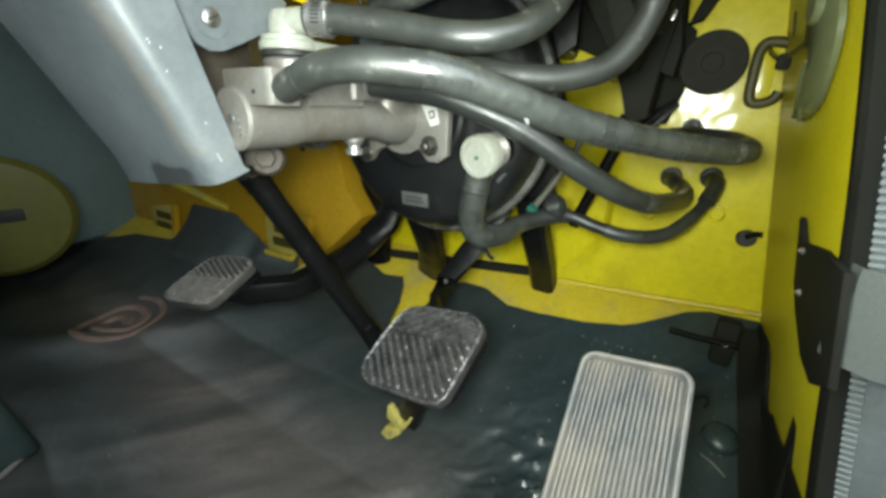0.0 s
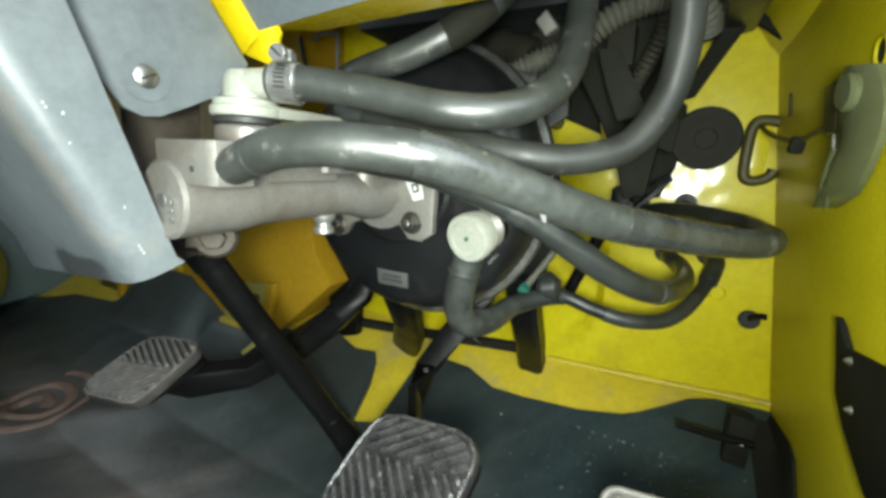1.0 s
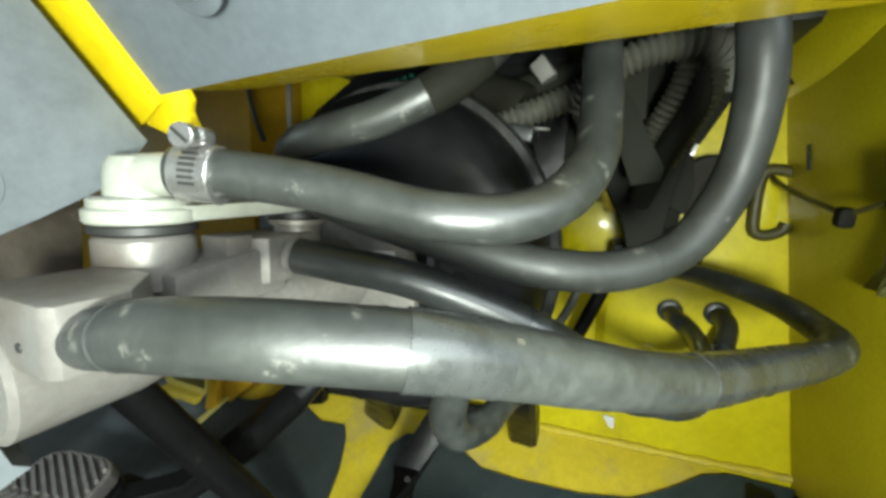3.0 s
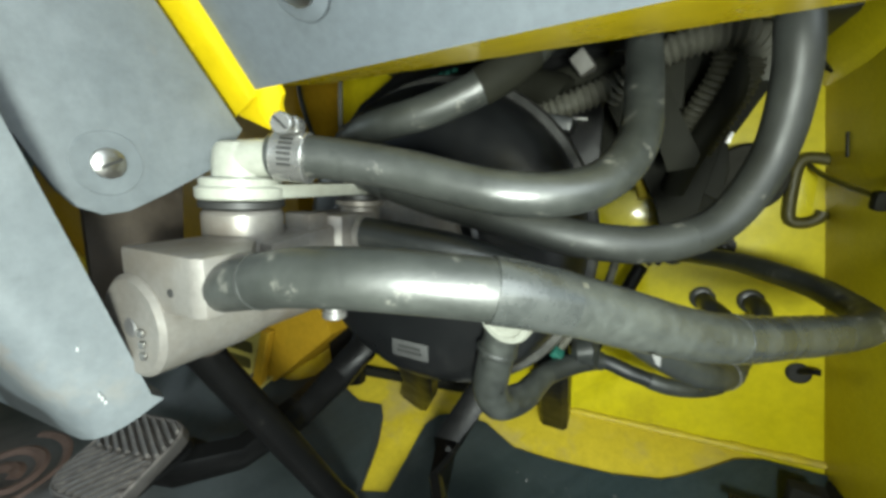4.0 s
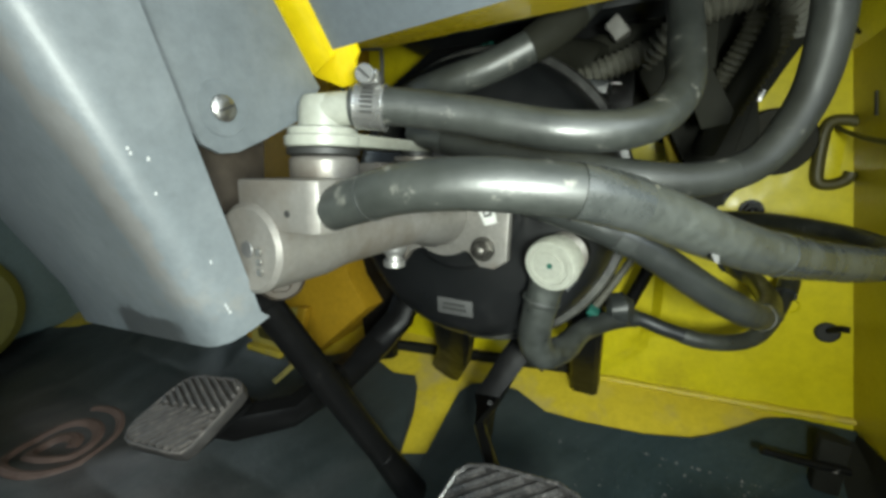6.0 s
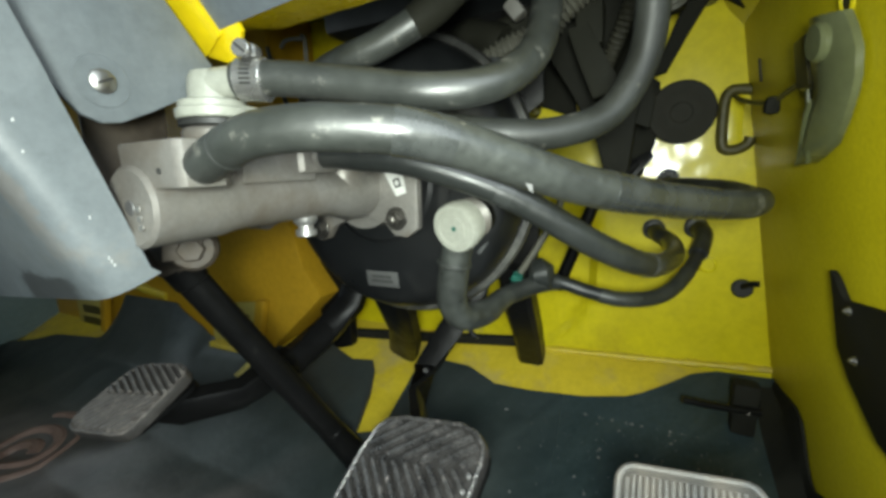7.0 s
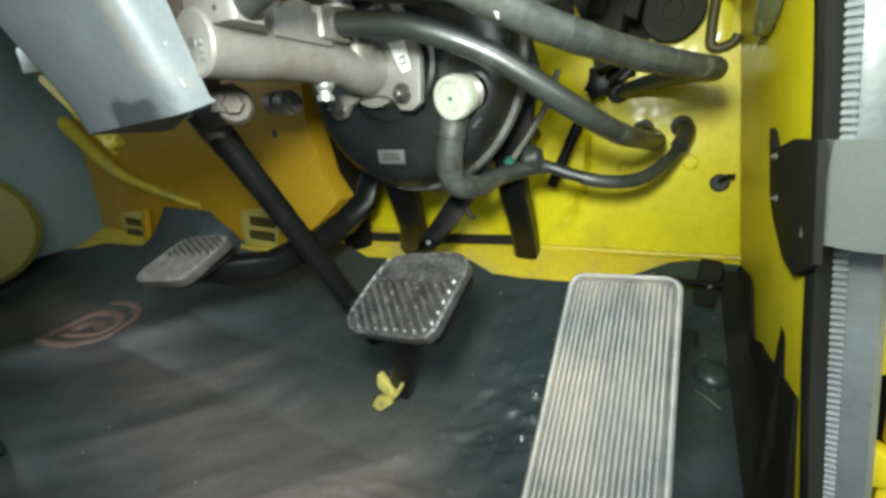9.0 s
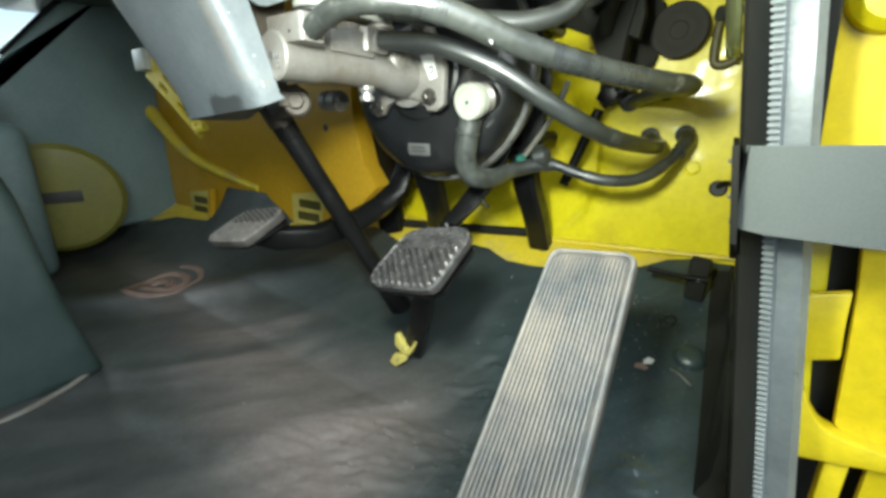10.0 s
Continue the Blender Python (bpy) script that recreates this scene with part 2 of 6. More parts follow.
# black of print, slots and seals, and of the painted shade inside the door
INK_AND_SHADE = surface("ink_and_shade_black", (0.016, 0.016, 0.015), rough=0.6, bump=0.0)
PAD_RUBBER = surface("pedal_pad_rubber", (0.016, 0.015, 0.015), (0.034, 0.031, 0.030), rough=0.40, bump=0.5, fine=220, big=60,
                     dirt=(0.055, 0.047, 0.044), dirt_at=(0.60, 0.76), dirt_scale=110, dist=0.0012)
PAD_DUSTY = surface("dusty_pad_rubber", (0.075, 0.066, 0.061), (0.115, 0.104, 0.095), rough=0.5, bump=0.45, fine=200, big=60,
                    dirt=(0.20, 0.175, 0.155), dirt_at=(0.50, 0.7), dirt_scale=90, dist=0.0012)
PAD_GROOVE = surface("dirty_pad_groove", (0.038, 0.034, 0.031), (0.062, 0.056, 0.051), rough=0.6, bump=0.45, fine=160, big=60, dist=0.0012)
PAD_METAL = surface("worn_pedal_face", (0.020, 0.022, 0.023), (0.040, 0.042, 0.043), rough=0.55, bump=0.5, fine=190, big=25,
                    dirt=(0.135, 0.117, 0.096), dirt_at=(0.42, 0.66), dirt_scale=9, smear=(0, 1.6), dist=0.0012, spec=0.3)
PAD_RIB = surface("worn_pedal_rib", (0.070, 0.075, 0.077), (0.115, 0.12, 0.122), rough=0.36, bump=0.8, fine=330, big=110, spec=0.6,
                  dirt=(0.215, 0.188, 0.155), dirt_at=(0.42, 0.66), dirt_scale=9, smear=(0, 1.6), dist=0.0014)
SEAL = surface("door_seal_rubber", (0.10, 0.115, 0.118), (0.15, 0.168, 0.17), rough=0.36, bump=0.3, fine=150, big=20, spec=0.6,
               dirt=(0.16, 0.17, 0.155), dirt_at=(0.55, 0.75), dirt_scale=30)
SEAL_RIDGE = surface("pale_seal_ridge", (0.14, 0.155, 0.15), (0.21, 0.23, 0.22), rough=0.4, bump=0.2, fine=150)
WEBBING = surface("grey_webbing", (0.080, 0.090, 0.083), (0.10, 0.111, 0.103), rough=0.75, bump=0.5, fine=500, dist=0.0006)
GREY_PLASTIC = surface("grey_green_plastic", (0.105, 0.115, 0.050), (0.155, 0.17, 0.092), rough=0.35, bump=0.1, fine=140)
CONDUIT = surface("dusty_conduit", (0.048, 0.047, 0.037), (0.090, 0.087, 0.068), rough=0.6, bump=0.2, fine=150, spec=0.3)
LOOM_DARK = surface("dark_olive_sleeving", (0.009, 0.009, 0.006), (0.018, 0.018, 0.013), rough=0.75, bump=0.3, fine=150, spec=0.12)
SLEEVE_OLIVE = surface("olive_sleeving", (0.026, 0.025, 0.017), (0.046, 0.044, 0.032), rough=0.6, bump=0.3, fine=150, spec=0.25)
# pale mottling puts the crimp ring's highlight into the colour
CRIMP = surface("highlit_black_enamel", (0.016, 0.016, 0.015), (0.028, 0.028, 0.026), rough=0.42, bump=0.2, fine=150, spec=0.6, dirt=(0.10, 0.098, 0.085), dirt_at=(0.50, 0.72), dirt_scale=26)
DARK_TRIM = surface("dark_trim", (0.085, 0.130, 0.130), (0.13, 0.18, 0.18), rough=0.45, bump=0.2, fine=90, big=3)
COVER_BLACK = surface("dark_moulded_cover", (0.017, 0.029, 0.027), (0.032, 0.049, 0.046), rough=0.4, bump=0.25, fine=120, big=4)
PALE_TRIM = surface("pale_headlining", (0.50, 0.50, 0.46), (0.56, 0.56, 0.52), rough=0.8, bump=0.3, fine=120)
ASPHALT = surface("asphalt", (0.045, 0.045, 0.045), (0.06, 0.06, 0.06), rough=0.9, bump=0.4, fine=40, dist=0.004)
OLIVE = surface("dull_olive_paint", (0.115, 0.108, 0.014), (0.155, 0.145, 0.022), rough=0.62, bump=0.2, fine=60)
OLIVE_DARK = surface("dark_olive_paint", (0.045, 0.039, 0.010), (0.070, 0.060, 0.014), rough=0.45, bump=0.2, fine=60)
TEAL = surface("teal_plug", (0.01, 0.08, 0.06), (0.015, 0.10, 0.075), rough=0.4)


# ---- mesh helpers ----
def finish(name, bm, material, parent=None, label="", smooth=35.0):
    if smooth:
        for f in bm.faces:
            f.smooth = True
        bm.normal_update()
        for e in bm.edges:
            e.smooth = len(e.link_faces) == 2 and e.calc_face_angle(0.0) < radians(smooth)
    me = bpy.data.meshes.new(name)
    bm.to_mesh(me)
    bm.free()
    me.materials.append(material)
    ob = new(name, me)
    if parent is not None:
        ob.parent = parent
        ob.matrix_parent_inverse = parent.matrix_basis.inverted()
    if label:
        ob["label"] = label
    return ob


def part(name, bm, material, parent, label=""):
    return finish(name, bm, material, parent, label)


def thing(name, at, label, category, group="", kind=""):
    ob = new(name)
    ob.empty_display_size = 0.02
    ob.matrix_basis = Matrix.Translation(at)
    return tagged(ob, label, category, group, kind)


def basis(d):
    d = Vector(d).normalized()
    a = d.cross(Vector((0, 0, 1)) if abs(d.z) < 0.9 else Vector((1, 0, 0))).normalized()
    return d, a, d.cross(a).normalized()


def box(lo, hi, bevel=0.0, bm=None, m=None, seg=2):
    bm = bm or bmesh.new()
    r = bmesh.ops.create_cube(bm, size=1.0)
    vs = r["verts"]
    for v in vs:
        v.co = Vector([lo[i] + (v.co[i] + 0.5) * (hi[i] - lo[i]) for i in range(3)])
    if bevel:
        es = list({e for v in vs for e in v.link_edges})
        rb = bmesh.ops.bevel(bm, geom=es, offset=bevel, segments=seg, profile=0.6, affect="EDGES")
        vs = list({v for f in rb["faces"] for v in f.verts} | {v for v in vs if v.is_valid})
    if m is not None:
        bmesh.ops.transform(bm, matrix=m, verts=vs)
    return bm


def ring(bm, centre, a, b, r, n):
    return [bm.verts.new(centre + a * (r * math.cos(2 * math.pi * k / n)) + b * (r * math.sin(2 * math.pi * k / n))) for k in range(n)]


def skin(bm, rings, closed_ends=True):
    n = len(rings[0])
    for p, q in zip(rings, rings[1:]):
        for k in range(n):
            bm.faces.new((p[k], p[(k + 1) % n], q[(k + 1) % n], q[k]))
    if closed_ends:
        bm.faces.new(list(reversed(rings[0])))
        bm.faces.new(rings[-1])
    bmesh.ops.recalc_face_normals(bm, faces=bm.faces[:])
    return bm


def lathe(origin, axis, profile, n=48, bm=None):
    """profile: (distance along the axis, radius)."""
    bm2 = bmesh.new()
    d, a, b = basis(axis)
    o = Vector(origin)
    skin(bm2, [ring(bm2, o + d * s, a, b, max(r, 0.0002), n) for s, r in profile])
    if bm is None:
        return bm2
    return merge(bm, bm2)


def merge(bm, other):
    me = bpy.data.meshes.new("scratch")
    other.to_mesh(me)
    other.free()
    bm.from_mesh(me)
    bpy.data.meshes.remove(me)
    return bm


def cyl(p0, p1, r0, r1=None, n=24, chamfer=0.0, bm=None):
    p0, p1 = Vector(p0), Vector(p1)
    length = (p1 - p0).length
    r1 = r0 if r1 is None else r1
    c = chamfer
    prof = [(0, r0 - c), (c, r0), (length - c, r1), (length, r1 - c)] if c else [(0, r0), (length, r1)]
    return lathe(p0, p1 - p0, prof, n, bm)


def spline(points, per=10):
    pts = [Vector(p) for p in points]
    pts = [2 * pts[0] - pts[1], *pts, 2 * pts[-1] - pts[-2]]
    out = []
    for i in range(1, len(pts) - 2):
        p0, p1, p2, p3 = pts[i - 1:i + 3]
        for k in range(per):
            s = k / per
            out.append(0.5 * (2 * p1 + (p2 - p0) * s + (2 * p0 - 5 * p1 + 4 * p2 - p3) * s * s + (3 * p1 - p0 - 3 * p2 + p3) * s ** 3))
    out.append(pts[-2])
    return out


def resample(path, step):
    out, carry = [path[0]], 0.0
    for p, q in zip(path, path[1:]):
        d = (q - p).length
        s = step - carry
        while s < d:
            out.append(p.lerp(q, s / d))
            s += step
        carry = d - (s - step)
    out.append(path[-1])
    return out


def sweep(path, radius, n=20, bm=None, lumps=0.0):
    """A tube along a list of points; radius is a number or a function of the share of its length."""
    bm2 = bmesh.new()
    total = sum((q - p).length for p, q in zip(path, path[1:]))
    d0 = (path[1] - path[0]).normalized()
    _, a, _ = basis(d0)
    rings, run = [], 0.0
    for i, p in enumerate(path):
        d = (path[min(i + 1, len(path) - 1)] - path[max(i - 1, 0)]).normalized()
        a = (a - d * a.dot(d)).normalized()
        b = d.cross(a)
        if i:
            run += (p - path[i - 1]).length
        r = radius(run / total) if callable(radius) else radius
        if lumps:
            r *= 1.0 + lumps * noise.noise(p * 45.0)
        rings.append(ring(bm2, p, a, b, r, n))
    skin(bm2, rings)
    return bm2 if bm is None else merge(bm, bm2)


def tube(points, radius, step=0.004, n=20, bm=None, lumps=0.0):
    return sweep(resample(spline(points, 14), step), radius, n, bm, lumps)


def stretch(points, a, b, step=0.004):
    """The stretch of a spline between two shares of its length."""
    path = resample(spline(points, 14), step)
    k = len(path) - 1
    return path[int(a * k):int(b * k) + 1]


def prism(outline, u, v, origin, depth, bevel=0.0, bm=None, seg=2):
    """A plate from an outline in the plane of u and v, thickened along their cross product."""
    bm2 = bmesh.new()
    u, v, o = Vector(u).normalized(), Vector(v).normalized(), Vector(origin)
    w = u.cross(v).normalized()
    lo = [bm2.verts.new(o + u * x + v * y) for x, y in outline]
    f = bm2.faces.new(lo)
    r = bmesh.ops.extrude_face_region(bm2, geom=[f])
    bmesh.ops.translate(bm2, verts=[g for g in r["geom"] if isinstance(g, bmesh.types.BMVert)], vec=w * depth)
    bmesh.ops.recalc_face_normals(bm2, faces=bm2.faces[:])
    if bevel:
        bmesh.ops.bevel(bm2, geom=bm2.edges[:], offset=bevel, segments=seg, profile=0.6, affect="EDGES")
    return bm2 if bm is None else merge(bm, bm2)


def rounded(w, h, r, n=5, cx=0.0, cy=0.0):
    """The outline of a rectangle with round corners."""
    out = []
    for sx, sy, a0 in ((1, 1, 0), (-1, 1, 90), (-1, -1, 180), (1, -1, 270)):
        for k in range(n + 1):
            a = radians(a0 + 90 * k / n)
            out.append((cx + sx * (w / 2 - r) + r * math.cos(a), cy + sy * (h / 2 - r) + r * math.sin(a)))
    return out


def hexagon(p, axis, r, h, bm=None):
    return lathe(p, axis, [(0, r), (h * 0.85, r), (h, r * 0.88)], 6, bm)


def bolt(name, p, axis, r, material, parent, washer=True):
    bm = bmesh.new()
    a = Vector(axis).normalized()
    if washer:
        lathe(p, a, [(0, r * 1.35), (r * 0.25, r * 1.35), (r * 0.3, r * 1.3)], 24, bm)
    hexagon(Vector(p) + a * r * 0.3, a, r, r * 0.8, bm)
    lathe(Vector(p) + a * r * 1.05, a, [(0, r * 0.55), (r * 0.5, r * 0.55), (r * 0.6, r * 0.4)], 16, bm)
    return part(name, bm, material, parent)


def jitter(bm, amount, scale):
    for v in bm.verts:
        v.co += noise.noise_vector(v.co * scale) * amount
    return bm


# ---- the cab: floor, walls, dash ----
WALL_Y, SIDE_X = 0.80, 0.13


def floor_z(x, y):
    prof = ((-9, 0.0), (0.40, 0.0), (0.50, 0.03), (0.60, 0.08), (0.70, 0.13), (0.80, 0.185), (9, 0.185))
    for (y0, z0), (y1, z1) in zip(prof, prof[1:]):
        if y0 <= y <= y1:
            return z0 + (z1 - z0) * (y - y0) / (y1 - y0)
    return 0.0


def grid_sheet(xs, ys, height, thick):
    """A closed sheet whose top follows height(x, y); ys may be a function of x."""
    bm = bmesh.new()
    top, low = [], []
    for x in xs:
        col = ys(x) if callable(ys) else ys
        top.append([bm.verts.new((x, y, height(x, y))) for y in col])
        low.append([bm.verts.new((x, y, height(x, y) - thick)) for y in col])
    for i in range(len(top) - 1):
        for j in range(len(top[0]) - 1):
            bm.faces.new((top[i][j], top[i + 1][j], top[i + 1][j + 1], top[i][j + 1]))
            bm.faces.new((low[i][j], low[i][j + 1], low[i + 1][j + 1], low[i + 1][j]))
    for rows in (0, -1):
        for j in range(len(top[0]) - 1):
            bm.faces.new((top[rows][j], top[rows][j + 1], low[rows][j + 1], low[rows][j]))
    for i in range(len(top) - 1):
        for e in (0, -1):
            bm.faces.new((top[i][e], low[i][e], low[i + 1][e], top[i + 1][e]))
    bmesh.ops.recalc_face_normals(bm, faces=bm.faces[:])
    return bm


def linspace(a, b, n):
    return [a + (b - a) * k / (n - 1) for k in range(n)]


floor = finish("floor", grid_sheet(linspace(-1.75, SIDE_X + 0.045, 60), linspace(-0.95, WALL_Y, 60), floor_z, 0.03), YELLOW_WORN)
tagged(floor, "yellow painted steel cab floor with sloping toe board", "floor", kind="structure")


def build_firewall():
    bm = bmesh.new()
    xs, zs = linspace(-1.75, SIDE_X + 0.05, 156), linspace(0.10, 0.79, 64)

    def depth(x, z):
        # a pressed round recess to the left of the flat panel that carries the pipes
        d = math.hypot((x + 0.215) / 0.150, (z - 0.33) / 0.165)
        inside = max(0.0, min(1.0, (1.0 - d) / 0.10))
        return WALL_Y + 0.016 * inside * inside * (3 - 2 * inside) + 0.0012 * noise.noise(Vector((x * 14, z * 14, 1.0)))

    front = [[bm.verts.new((x, depth(x, z), z)) for z in zs] for x in xs]
    back = [[bm.verts.new((x, WALL_Y + 0.04, z)) for z in zs] for x in xs]
    for g, flip in ((front, False), (back, True)):
        for i in range(len(xs) - 1):
            for j in range(len(zs) - 1):
                q = (g[i][j], g[i + 1][j], g[i + 1][j + 1], g[i][j + 1])
                bm.faces.new(tuple(reversed(q)) if flip else q)
    for i in (0, -1):
        for j in range(len(zs) - 1):
            bm.faces.new((front[i][j], front[i][j + 1], back[i][j + 1], back[i][j]))
    for j in (0, -1):
        for i in range(len(xs) - 1):
            bm.faces.new((front[i][j], front[i + 1][j], back[i + 1][j], back[i][j]))
    bmesh.ops.recalc_face_normals(bm, faces=bm.faces[:])
    return finish("wall_front", bm, YELLOW)


tagged(build_firewall(), "yellow painted pressed steel firewall with pipes through it", "wall", kind="structure")

seam = tube([(-0.62, WALL_Y - 0.004, 0.162), (-0.3, WALL_Y - 0.004, 0.176), (0.0, WALL_Y - 0.004, 0.190), (SIDE_X + 0.022, WALL_Y - 0.004, 0.199)],
            0.0050, 0.006, 10, lumps=0.5)
seam_ob = finish("trim_seam", seam, YELLOW_WORN)
tagged(seam_ob, "yellow seam sealer bead along the foot of the firewall", "trim", kind="structure")

def lean(bm):
    """Tilt what is built on the upright x = SIDE_X plane to the slope of the door post."""
    for v in bm.verts:
        v.co.x += 0.145 * (0.36 - v.co.z) - 0.002
    return bm


side = bmesh.new()
SIDE_EDGE = [(0.430, -0.06), (0.435, 0.12), (0.446, 0.22), (0.444, 0.31), (0.442, 0.40), (0.448, 0.47), (0.459, 0.53), (0.48, 0.80)]
side_outline = SIDE_EDGE[:-1] + [(0.477, 0.75), (WALL_Y + 0.03, 0.75), (WALL_Y + 0.03, -0.06)]
prism(side_outline, (0, 1, 0), (0, 0, 1), (SIDE_X, 0, 0), 0.005, 0.0012, side)
# the stepped-out panel on the far side of the booster, cut away on a slant for the clutch arm
PANEL_Y = 0.69
far_panel = prism([(-1.75, 0.04), (-0.775, 0.04), (-0.512, 0.266), (-0.548, 0.315), (-0.575, 0.42), (-0.575, 0.76), (-1.75, 0.76)], (1, 0, 0), (0, 0, 1), (0, WALL_Y - 0.002, 0), WALL_Y - PANEL_Y, 0.004)
tagged(finish("wall_panel", far_panel, AMBER), "amber yellow painted steel panel stepped out beside the booster", "wall", kind="structure")
tagged(finish("wall_right", lean(side), YELLOW_SIDE), "yellow painted steel kick panel beside the door opening", "wall", kind="structure")

for name, lo, hi, lab in (
        ("wall_left", (-1.80, -0.95, -0.03), (-1.75, 0.84, 0.30), "dark trimmed far side wall of the cab"),
        ("wall_rear", (-1.80, -1.0, -0.03), (0.17, -0.95, 1.45), "plain pale grey rear wall of the cab")):
    tagged(finish(name, box(lo, hi, 0.006), PALE_TRIM if name == "wall_rear" else DARK_TRIM), lab, "wall", kind="structure")
tagged(finish("ceiling", box((-1.80, -1.0, 1.45), (0.17, 0.55, 1.49), 0.01), PALE_TRIM), "pale grey headlining of the cab roof", "ceiling", kind="structure")
tagged(finish("ground", box((-60, -60, -0.95), (60, 60, -0.90)), ASPHALT), "grey asphalt yard below the cab", "ground", kind="structure")


# ---- floor mat ----
EDGE = [(-1.72, 0.52), (-1.42, 0.60), (-1.36, 0.625), (-1.20, 0.64), (-1.165, 0.652), (-1.14, 0.680), (-0.85, 0.680), (-0.832, 0.680), (-0.72, 0.684), (-0.69, 0.684), (-0.63, 0.704),
        (-0.575, 0.736), (-0.54, 0.732), (-0.475, 0.711), (-0.432, 0.716), (-0.418, 0.70), (-0.402, 0.663), (-0.388, 0.60), (-0.350, 0.612), (-0.354, 0.66), (-0.352, 0.70), (-0.33, 0.728),
        (-0.30, 0.738), (-0.255, 0.736), (-0.205, 0.716), (-0.155, 0.716), (-0.075, 0.722), (-0.02, 0.733), (0.0, 0.742), (0.03, 0.760), (0.06, 0.780), (0.09, 0.789), (0.156, 0.790)]


def edge_y(x):
    for (x0, y0), (x1, y1) in zip(EDGE, EDGE[1:]):
        if x0 <= x <= x1:
            return y0 + (y1 - y0) * (x - x0) / (x1 - x0)
    return EDGE[-1][1]


def mat_z(x, y):
    n1 = noise.noise(Vector((x * 3.2, y * 3.2, 4.0)))
    n2 = noise.noise(Vector((x * 11, y * 11, 9.0)))
    n3 = noise.noise(Vector((x * 34, y * 34, 2.0)))
    curl = max(0.0, 1.0 - (edge_y(x) - y) / 0.03) * 0.004
    away = min(1.0, max(0.0, (edge_y(x) - y) / 0.10))
    # a long soft fold towards the clutch, and crumpled wet creases by the throttle
    s = (x + 0.93) * 0.60 - (y - 0.36) * 0.80
    fold = 0.018 * math.exp(-(s / 0.050) ** 2) * max(0.0, min(1.0, (x + 1.15) / 0.15)) * max(0.0, min(1.0, (-0.55 - x) / 0.20))
    crumple = 0.0
    for cx, cy, cr in ((-0.085, 0.50, 0.075), (-0.10, 0.40, 0.09), (-0.19, 0.30, 0.10), (0.09, 0.40, 0.06)):
        w = math.exp(-((x - cx) ** 2 + (y - cy) ** 2) / cr ** 2)
        crumple += w * (0.0095 if cy > 0.45 or cx > 0 else 0.0065) * abs(noise.noise(Vector((x * 26 + y * 14, y * 84 - x * 34, cx * 50))))
    # a tongue of the mat stands up against the panel behind the clutch
    tongue = max(0.0, min(1.0, (x + 1.19) / 0.07)) * max(0.0, min(1.0, (-0.82 - x) / 0.10)) * max(0.0, (y - 0.60) / 0.08) ** 1.4 * 0.085
    tongue += max(0.0, min(1.0, (x + 0.90) / 0.06)) * max(0.0, min(1.0, (-0.62 - x) / 0.08)) * max(0.0, (y - 0.60) / 0.08) ** 1.5 * 0.022
    return floor_z(x, y) + 0.007 + tongue + fold + crumple + away * (0.006 * (n1 + 0.5) + 0.0052 * (n2 + 0.3) + (0.0012 if x > -0.2 else 0.0004) * n3) + curl


mat_xs = sorted(set([round(x, 4) for x in [x for x, _ in EDGE] + linspace(-1.72, -0.35, 150) + linspace(-0.345, 0.156, 136)]))


def mat_ys(x):
    return linspace(-0.90, 0.05, 30)[:-1] + linspace(0.05, 0.50, 95)[:-1] + linspace(0.50, edge_y(x), 50)


floor_mat = thing("floor_mat", (-0.6, 0.2, 0.0), "worn black rubber floor mat with brown dust, cut round the pedals", "floor mat")
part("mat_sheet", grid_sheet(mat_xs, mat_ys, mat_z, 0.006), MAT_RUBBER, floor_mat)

FLAP_TOP = [(0.40, 0.197), (0.445, 0.192), (0.50, 0.181), (0.56, 0.166), (0.61, 0.157), (0.645, 0.141), (0.658, 0.148), (0.670, 0.200), (0.69, 0.207), (0.78, 0.192)]
flap = bmesh.new()
fr_rows = []
for y in linspace(0.452, 0.775, 60):
    zb = mat_z(0.12, y) - 0.004
    zt = np.interp(y, [p[0] for p in FLAP_TOP], [p[1] for p in FLAP_TOP]) + 0.002 * noise.noise(Vector((y * 22, 0, 5)))
    sway = 0.003 * noise.noise(Vector((y * 14, 3, 1)))
    mid = (zt - zb) * 0.45
    fr_rows.append([flap.verts.new(c) for c in ((0.1285, y, zb), (0.1290, y, zt), (0.1265, y, zt + 0.0005), (0.1235 + sway, y, zb + mid), (0.116 + sway, y, zb + mid * 0.4 + 0.004), (0.100, y, zb + 0.004))])
skin(flap, fr_rows)
part("side_flap", lean(flap), MATTE_BLACK, floor_mat, "upturned side edge of the mat")

spiral = []
for k in range(90):
    a = k / 89 * 2 * math.pi * 2.25
    r = 0.020 + 0.080 * k / 89
    x, y = -0.975 + r * 1.05 * math.cos(a + 0.6), 0.408 + r * 0.92 * math.sin(a + 0.6)
    spiral.append(Vector((x, y, mat_z(x, y) - 0.0065)))
part("spiral_relief", sweep(spiral, lambda s: 0.0135 - 0.004 * s, 10), MAT_RAISED, floor_mat, "raised reddish brown spiral on the mat")


